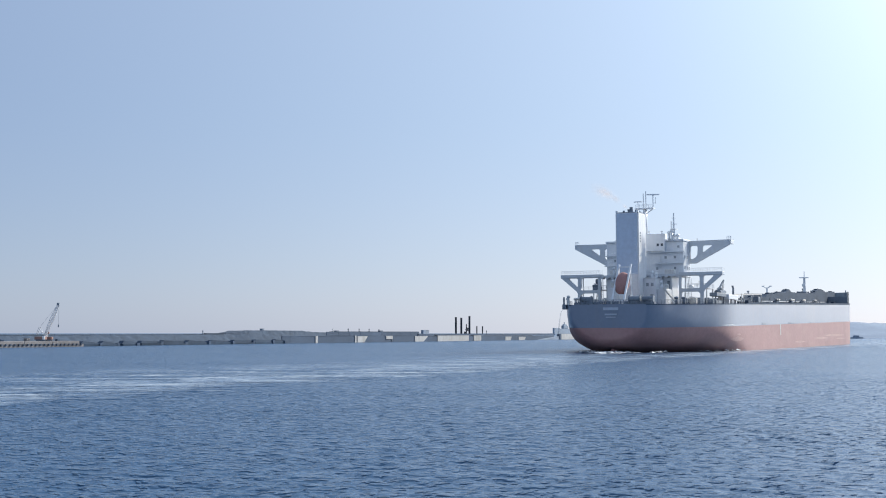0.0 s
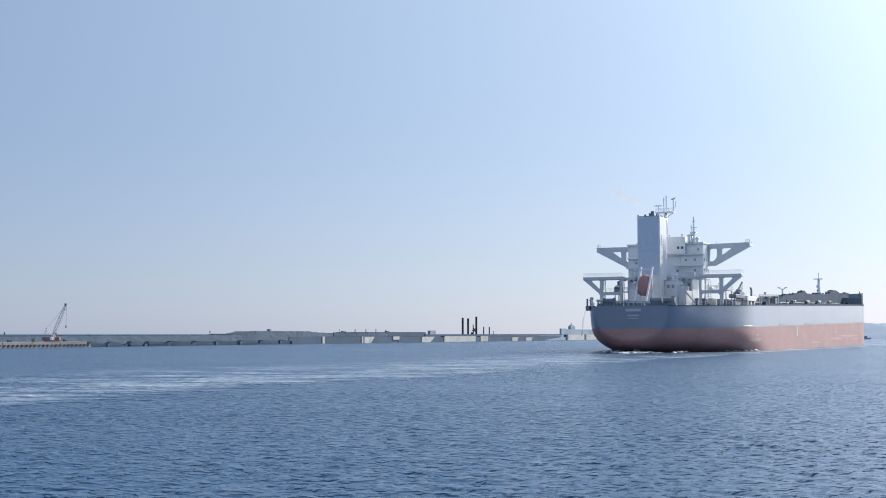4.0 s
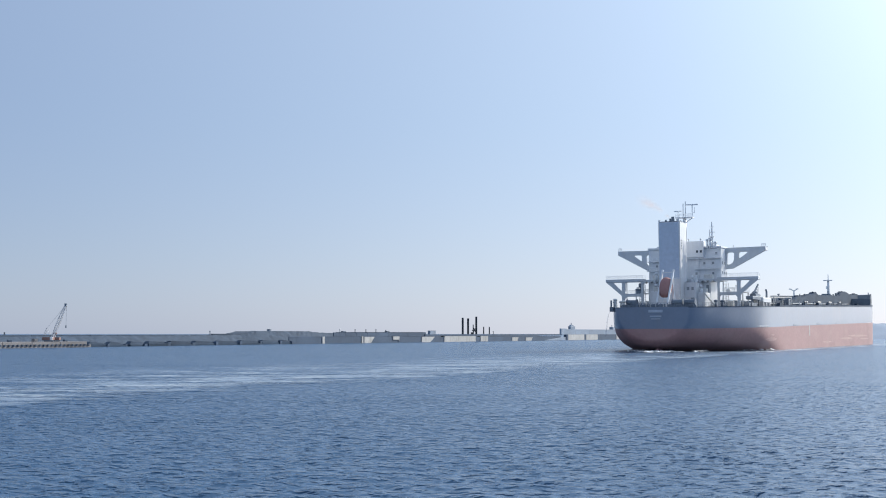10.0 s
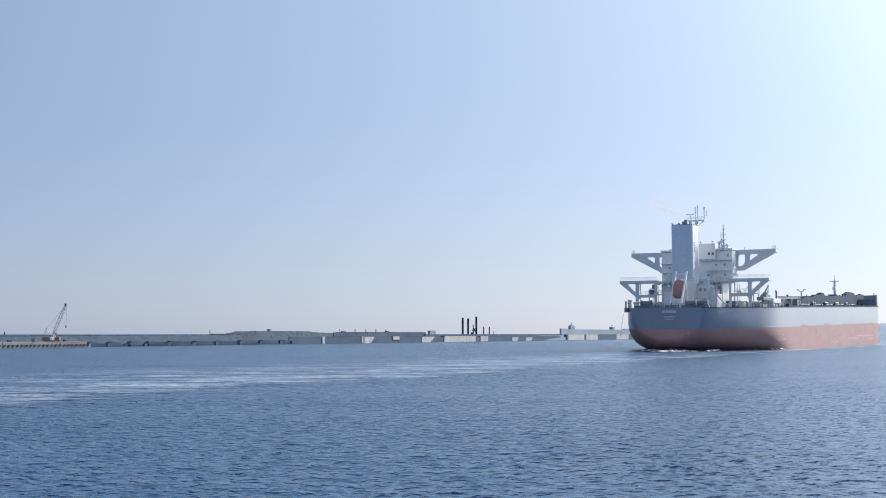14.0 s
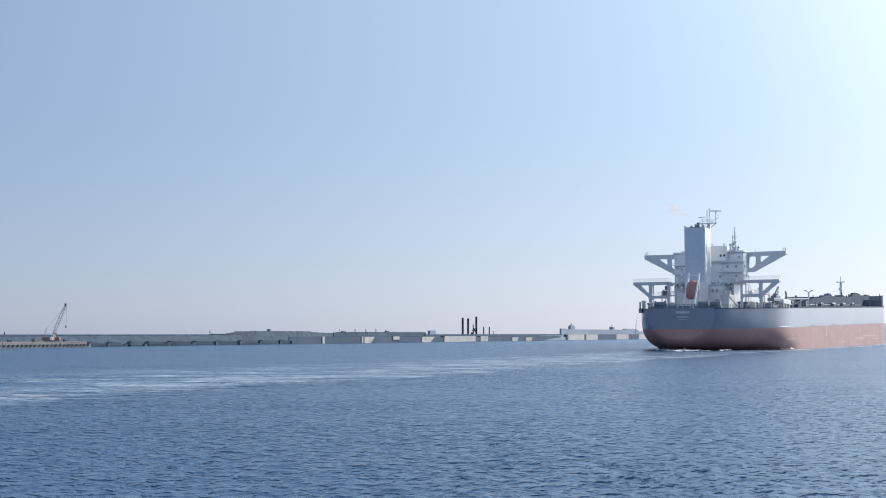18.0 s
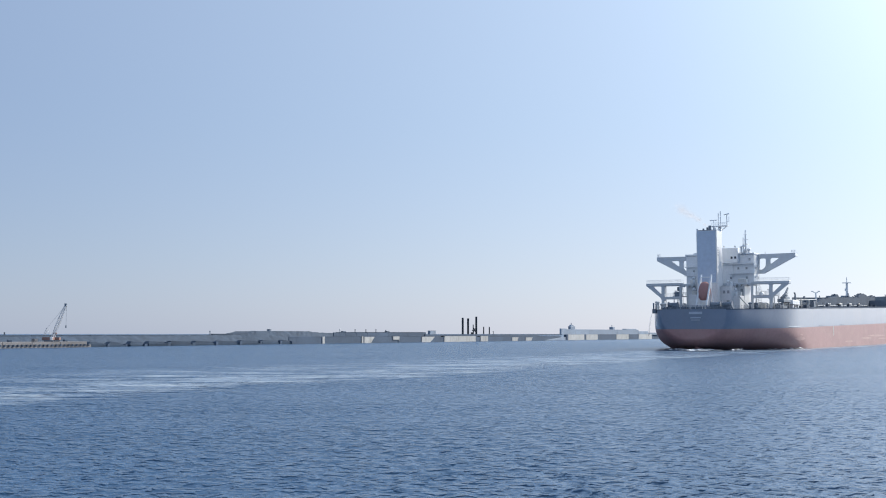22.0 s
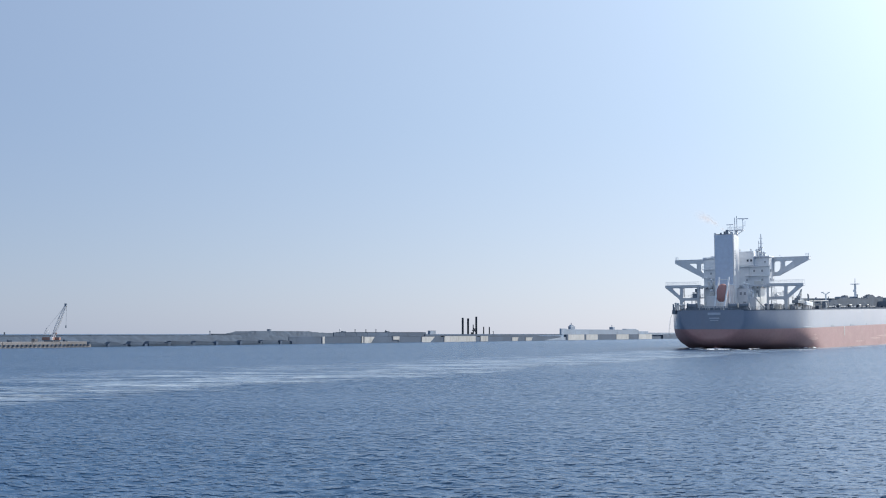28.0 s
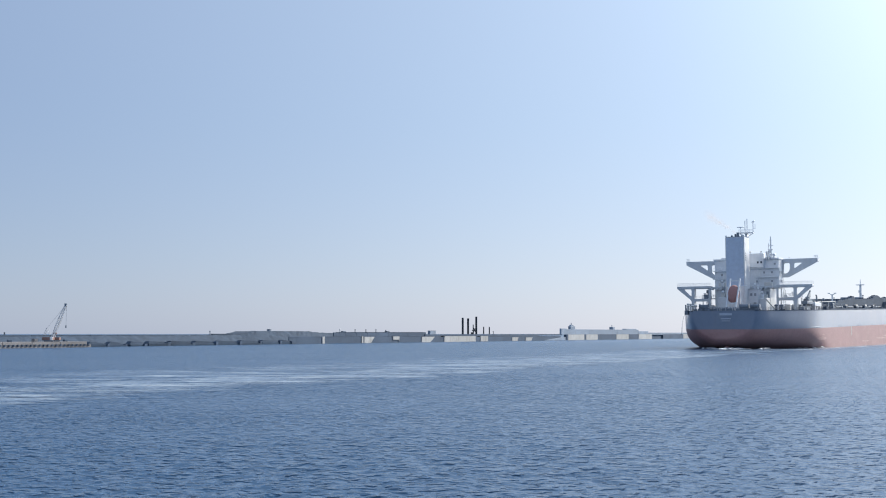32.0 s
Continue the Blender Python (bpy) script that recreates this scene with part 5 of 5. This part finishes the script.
def make_crane():
    crane = thing("crawler_crane", "red crawler crane with raised lattice boom on the pier", "crane", QUAY @ pose(26.6, 0.0, 2.05, 0, 0, -61))
    for s in (-1.1, 1.1):
        bm = bmesh.new()
        box(bm, -1.9, 1.9, s - 0.35, s + 0.35, 0, 0.55)
        soften(bm, 0.25, 2)
        part("track", bm, SOOT, crane)
    bm = bmesh.new()
    box(bm, -2.3, 1.3, -1.2, 1.2, 0.5, 1.6)
    soften(bm, 0.12)
    part("machinery_house", bm, CRANE_RED, crane, "red machinery house")
    bm = bmesh.new()
    box(bm, 0.5, 1.3, -1.45, -0.7, 0.5, 1.7)
    soften(bm, 0.1)
    part("cab", bm, WHITE, crane, "white operator's cab")
    a, b = Vector((0.8, 0, 1.4)), Vector((5.4, 0, 12.9))
    axis = (b - a).normalized()
    side, up = Vector((0, 1, 0)), axis.cross(Vector((0, 1, 0)))
    def chord(i, k):
        w = 0.52 * (0.35 + 0.65 * math.sin(math.pi * min(0.9, max(0.08, k))))
        sy, sz = ((1, 1), (1, -1), (-1, -1), (-1, 1))[i]
        return a.lerp(b, k) + side * sy * w + up * sz * w
    bm = bmesh.new()
    n = 14
    for k in range(n):
        k0, k1 = k / n, (k + 1) / n
        for i in range(4):
            rod(bm, chord(i, k0), chord(i, k1), 0.09, n=5)
            rod(bm, chord(i, k0), chord((i + 1) % 4, k1), 0.055, n=4)
            rod(bm, chord(i, k1), chord((i + 1) % 4, k1), 0.05, n=4)
    part("lattice_boom", bm, CRANE_GREY, crane, "grey lattice boom")
    bm = bmesh.new()
    box(bm, 4.9, 5.7, -0.35, 0.35, 12.5, 13.3)
    part("boom_head", bm, SOOT, crane)
    rod_part("hoist_rope", (5.55, 0, 12.7), (5.55, 0, 5.6), 0.045, SOOT, crane, n=5)
    box_part("hook_block", (5.35, 5.75, -0.15, 0.15, 4.8, 5.7), SOOT, crane, "", 0.05)
    bm = bmesh.new()
    for y in (-0.7, 0.7):
        rod(bm, (-1.9, y, 2.3), (-0.9, y, 4.9), 0.1, n=6)
        rod(bm, (0.2, y, 2.3), (-0.9, y, 4.9), 0.08, n=6)
    part("gantry", bm, CRANE_GREY, crane)
    bm = bmesh.new()
    rod(bm, (-0.9, 0, 4.9), (5.2, 0, 12.7), 0.03, n=4)
    part("pendant", bm, SOOT, crane)
    # small upright machine and site clutter
    rig = thing("drill_rig", "small rust-red drill rig parked on the pier", "drill rig", QUAY @ pose(30.2, 1.0, 2.05, 0, 0, -61))
    for y in (-0.8, 0.5):
        box_part("track", (-1.2, 1.2, y, y + 0.35, 0, 0.5), SOOT, rig, "", 0.12)
    box_part("body", (-1.3, 1.5, -0.8, 0.8, 0.5, 1.5), CRANE_RED, rig, "", 0.12)
    box_part("mast", (-0.6, -0.2, -0.2, 0.2, 1.5, 3.3), CRANE_GREY, rig, "", 0.04)
    box_part("head", (-0.8, 0.3, -0.35, 0.35, 2.5, 3.2), CRANE_RED, rig, "", 0.06)
    rng = random.Random(21)
    for k in range(9):
        x = -30 + k * 8.3 + rng.uniform(-1.5, 1.5)
        if abs(x - 28) < 5.5:
            continue
        h = rng.uniform(0.5, 1.2)
        bm = bmesh.new()
        box(bm, -h, h, -0.6, 0.6, 0, h)
        soften(bm, 0.1)
        ob = new("material_stack", mesh_of("material_stack", bm, (TIMBER, GEAR, CONCRETE)[k % 3]))
        ob.matrix_basis = QUAY @ pose(x, 1.5, 2.05, 0, 0, rng.uniform(-20, 20))
        tagged(ob, "low stack of building material on the pier", "stack", "site clutter")


def make_piles():
    for x, top, r in ((337, 13.9, 0.6), (343.8, 13.6, 0.6), (354.4, 14.75, 0.6), (350.4, 9.95, 0.3), (364.2, 8.7, 0.36), (371.9, 8.7, 0.36)):
        bm = bmesh.new()
        rod(bm, (0, 0, 0), (0, 0, top - 4.25), r, n=14)
        pile = new("steel_pile", mesh_of("steel_pile", bm, STEEL, False))
        pile.matrix_basis = QUAY @ pose(x, 2.0, 4.25)
        tagged(pile, "dark rusty steel pile standing on the quay", "pile", "steel piles")
        bm = bmesh.new()
        rod(bm, (0, 0, top - 4.35), (0, 0, top - 4.18), r * 1.15, n=14)
        part("collar", bm, STEEL, pile)
    rig = thing("piling_frame", "dark braced piling frame among the steel piles", "frame", QUAY @ pose(352, 2.0, 4.25))
    for a, b in (((-3, 0, 0), (1, 0, 3.4)), ((3.5, 0, 0), (-1, 0, 3.6)), ((-3, 0, 2.4), (3.4, 0, 1.6))):
        bm = bmesh.new()
        beam(bm, a, b, 0.4, 0.4)
        part("brace", bm, STEEL, rig)
    box_part("winch", (-3.6, -1.8, -0.6, 0.6, 0, 1.2), STEEL, rig)


def make_marks():
    """Posts, huts and beacons along the breakwater top."""
    def post(x, y, z, h, label, mat=COPING, name="marker_post", r=0.18):
        bm = bmesh.new()
        rod(bm, (0, 0, 0), (0, 0, h), r, r * 0.8)
        box(bm, -0.24, 0.24, -0.2, 0.2, h * 0.6, h * 0.85)
        box(bm, -0.3, 0.3, -0.3, 0.3, 0, 0.15)
        ob = new(name, mesh_of(name, bm, mat))
        ob.matrix_basis = QUAY @ pose(x, y, z)
        tagged(ob, label, "post", "marker posts")
    for x, h in ((212, 1.5), (225.5, 1.5), (235.5, 1.5), (245, 1.5), (254.6, 1.2)):
        pale = x < 220
        post(x - 3.0, 2.2, 5.5, h, "small pale post on the quay coping" if pale else "small dark post on the quay coping", BUFF if pale else COPING)
    post(129, 15.8, 4.35, 1.7, "small grey beacon on the breakwater crest", DOCK)
    post(20.5, 15.8, 4.35, 1.0, "small dark beacon on the breakwater crest")
    post(377.4, 2, 4.25, 2.0, "thin lamp post on the quay")
    for x, y, z, w, h, label in ((173.3, 18, 5.7, 1.4, 1.0, "small grey hut on the breakwater hump"), (212, 2.2, 5.5, 2.0, 0.35, "low equipment box on the quay"),
                                 (253, 2.2, 5.5, 2.4, 0.4, "low equipment box on the quay"), (301, 2.5, 4.25, 6.5, 2.0, "pale site cabin beside the quay wall")):
        hut = thing("site_hut", label, "hut", QUAY @ pose(x, y, z), "huts")
        box_part("walls", (-w / 2, w / 2, -0.8, 0.8, 0, h), DOCK, hut, "", 0.05)
        box_part("roof", (-w / 2 - 0.05, w / 2 + 0.05, -0.85, 0.85, h, h + 0.12), CONCRETE, hut, "", 0)
    # machine house and post on the far dock
    dome = thing("machine_house", "grey machine house with sloping roof on the far dock", "building", QUAY @ pose(500.5, 2.6, 7.65))
    box_part("base", (-3.6, 5.2, -2.5, -0.6, 0, 2.2), DOCK, dome, "", 0.25)
    bm = bmesh.new()
    for vert in box(bm, -2.6, 3.2, -2.3, -0.9, 2.2, 3.2):
        if vert.co.z > 3:
            vert.co.x *= 0.55
    part("roof", bm, DOCK, dome, "sloping roof")
    rod_part("mast", (0.0, -1.5, 3.2), (0.0, -1.5, 4.6), 0.3, DOCK, dome)
    tower = thing("control_tower", "small grey control house on the far dock", "building", QUAY @ pose(584, 1.6, 7.65))
    box_part("walls", (-2.2, 2.2, -1.5, 1.3, 0, 2.0), DOCK, tower, "", 0.1)
    rod_part("mast", (0, 0, 2.0), (0, 0, 3.6), 0.25, DOCK, tower)
    block = thing("dock_shed", "low grey shed on the far dock", "building", QUAY @ pose(624, 1.6, 7.65))
    box_part("walls", (-13, 13, -1.5, 1.3, 0, 0.7), DOCK, block, "", 0.1)


def make_headland():
    rng = np.random.default_rng(9)
    xs, ys = np.arange(300, 1100, 9.0), np.arange(930, 1350, 9.0)
    gx, gy = np.meshgrid(xs, ys)
    edge = np.clip((gx - 318) / 40, 0, 1) * np.clip((gy - 940) / 90, 0, 1)
    z = 12.5 * edge ** 0.8 + 1.2 * np.sin(gx * 0.021) * edge + 0.9 * np.sin(gx * 0.07 + gy * 0.05) * edge - 1.2 * np.clip((gx - 395) / 60, 0, 1) - 1.0 * (edge < 0.02)
    z = z + rng.normal(0, 0.3, z.shape) * edge
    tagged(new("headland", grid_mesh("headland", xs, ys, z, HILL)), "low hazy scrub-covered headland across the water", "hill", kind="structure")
    float_ = thing("pontoon", "small grey pontoon moored off the headland", "pontoon", pose(336, 905, 0, 0, 0, 8))
    box_part("hull", (-5, 5, -2.5, 2.5, -0.5, 1.2), DOCK, float_, "", 0.2)
    box_part("cabin", (-2, 2, -1.5, 1.5, 1.2, 2.6), DOCK, float_, "", 0.1)
    bm = bmesh.new()
    rod(bm, (0, 0, 0), (0, 0, 4.5), 0.9, 0.6)
    rod(bm, (0, 0, 4.5), (0, 0, 5.4), 0.9)
    light = new("beacon", mesh_of("beacon", bm, CONCRETE))
    light.matrix_basis = pose(362, 1010, 9.0)
    tagged(light, "small grey beacon tower on the headland", "beacon")


make_breakwater()
make_quay()
make_pier()
make_crane()
make_piles()
make_marks()
make_headland()


def motions():
    # the ship makes way to the right and away, turning very slightly
    track = [(0.0, 60.45, 316.4, 28.40), (0.5, 61.14, 317.47, 28.41), (3.0, 64.50, 322.72, 28.49), (6.0, 68.79, 330.08, 28.63),
             (9.0, 73.14, 337.52, 28.71), (13.0, 78.78, 346.71, 28.83), (17.0, 84.39, 355.15, 28.92), (21.0, 90.23, 364.76, 29.05),
             (25.0, 96.05, 373.73, 29.15), (28.0, 100.67, 381.42, 29.18), (32.0, 106.73, 391.17, 29.24)]
    walk(ship, [(t, pose(x, y, 0, 0, 0, 90 - h)) for t, x, y, h in track])
    # the wave field runs with the wind
    c, s = math.cos(radians(236)), math.sin(radians(236))
    walk(sea, [(t, pose(c * 1.0 * t, s * 1.0 * t, 0)) for t in (0.0, 16.0, 32.0)])
    # the radar scanner turns about once in 2.25 seconds
    walk(scanner, [(0.5 * i, pose(-5.2, -2.3, 43.15, 0, 0, 15.8 + 160.4 * (0.5 * i - 10.62))) for i in range(65)])
    # puffs keep their station in the plume behind the funnel, swaying
    for k, puff in enumerate(smoke_puffs):
        s = k / (len(smoke_puffs) - 1)
        rows = []
        for i in range(17):
            t = 2.0 * i
            x, y = [np.interp(t, [r[0] for r in track], [r[j] for r in track]) for j in (1, 2)]
            h = radians(28.8)
            fx, fy = x - 18.8 * math.sin(h), y - 18.8 * math.cos(h)
            sway = math.sin(t * 0.7 + k * 1.3)
            rows.append((t, pose(fx - 0.9 - 6.5 * s - 0.6 * sway * s, fy + 0.5 * k, 38.6 + 4.6 * s ** 0.8 + 0.5 * sway * s, 0, 33 + 8 * sway, 0)))
        walk(puff, rows)


motions()
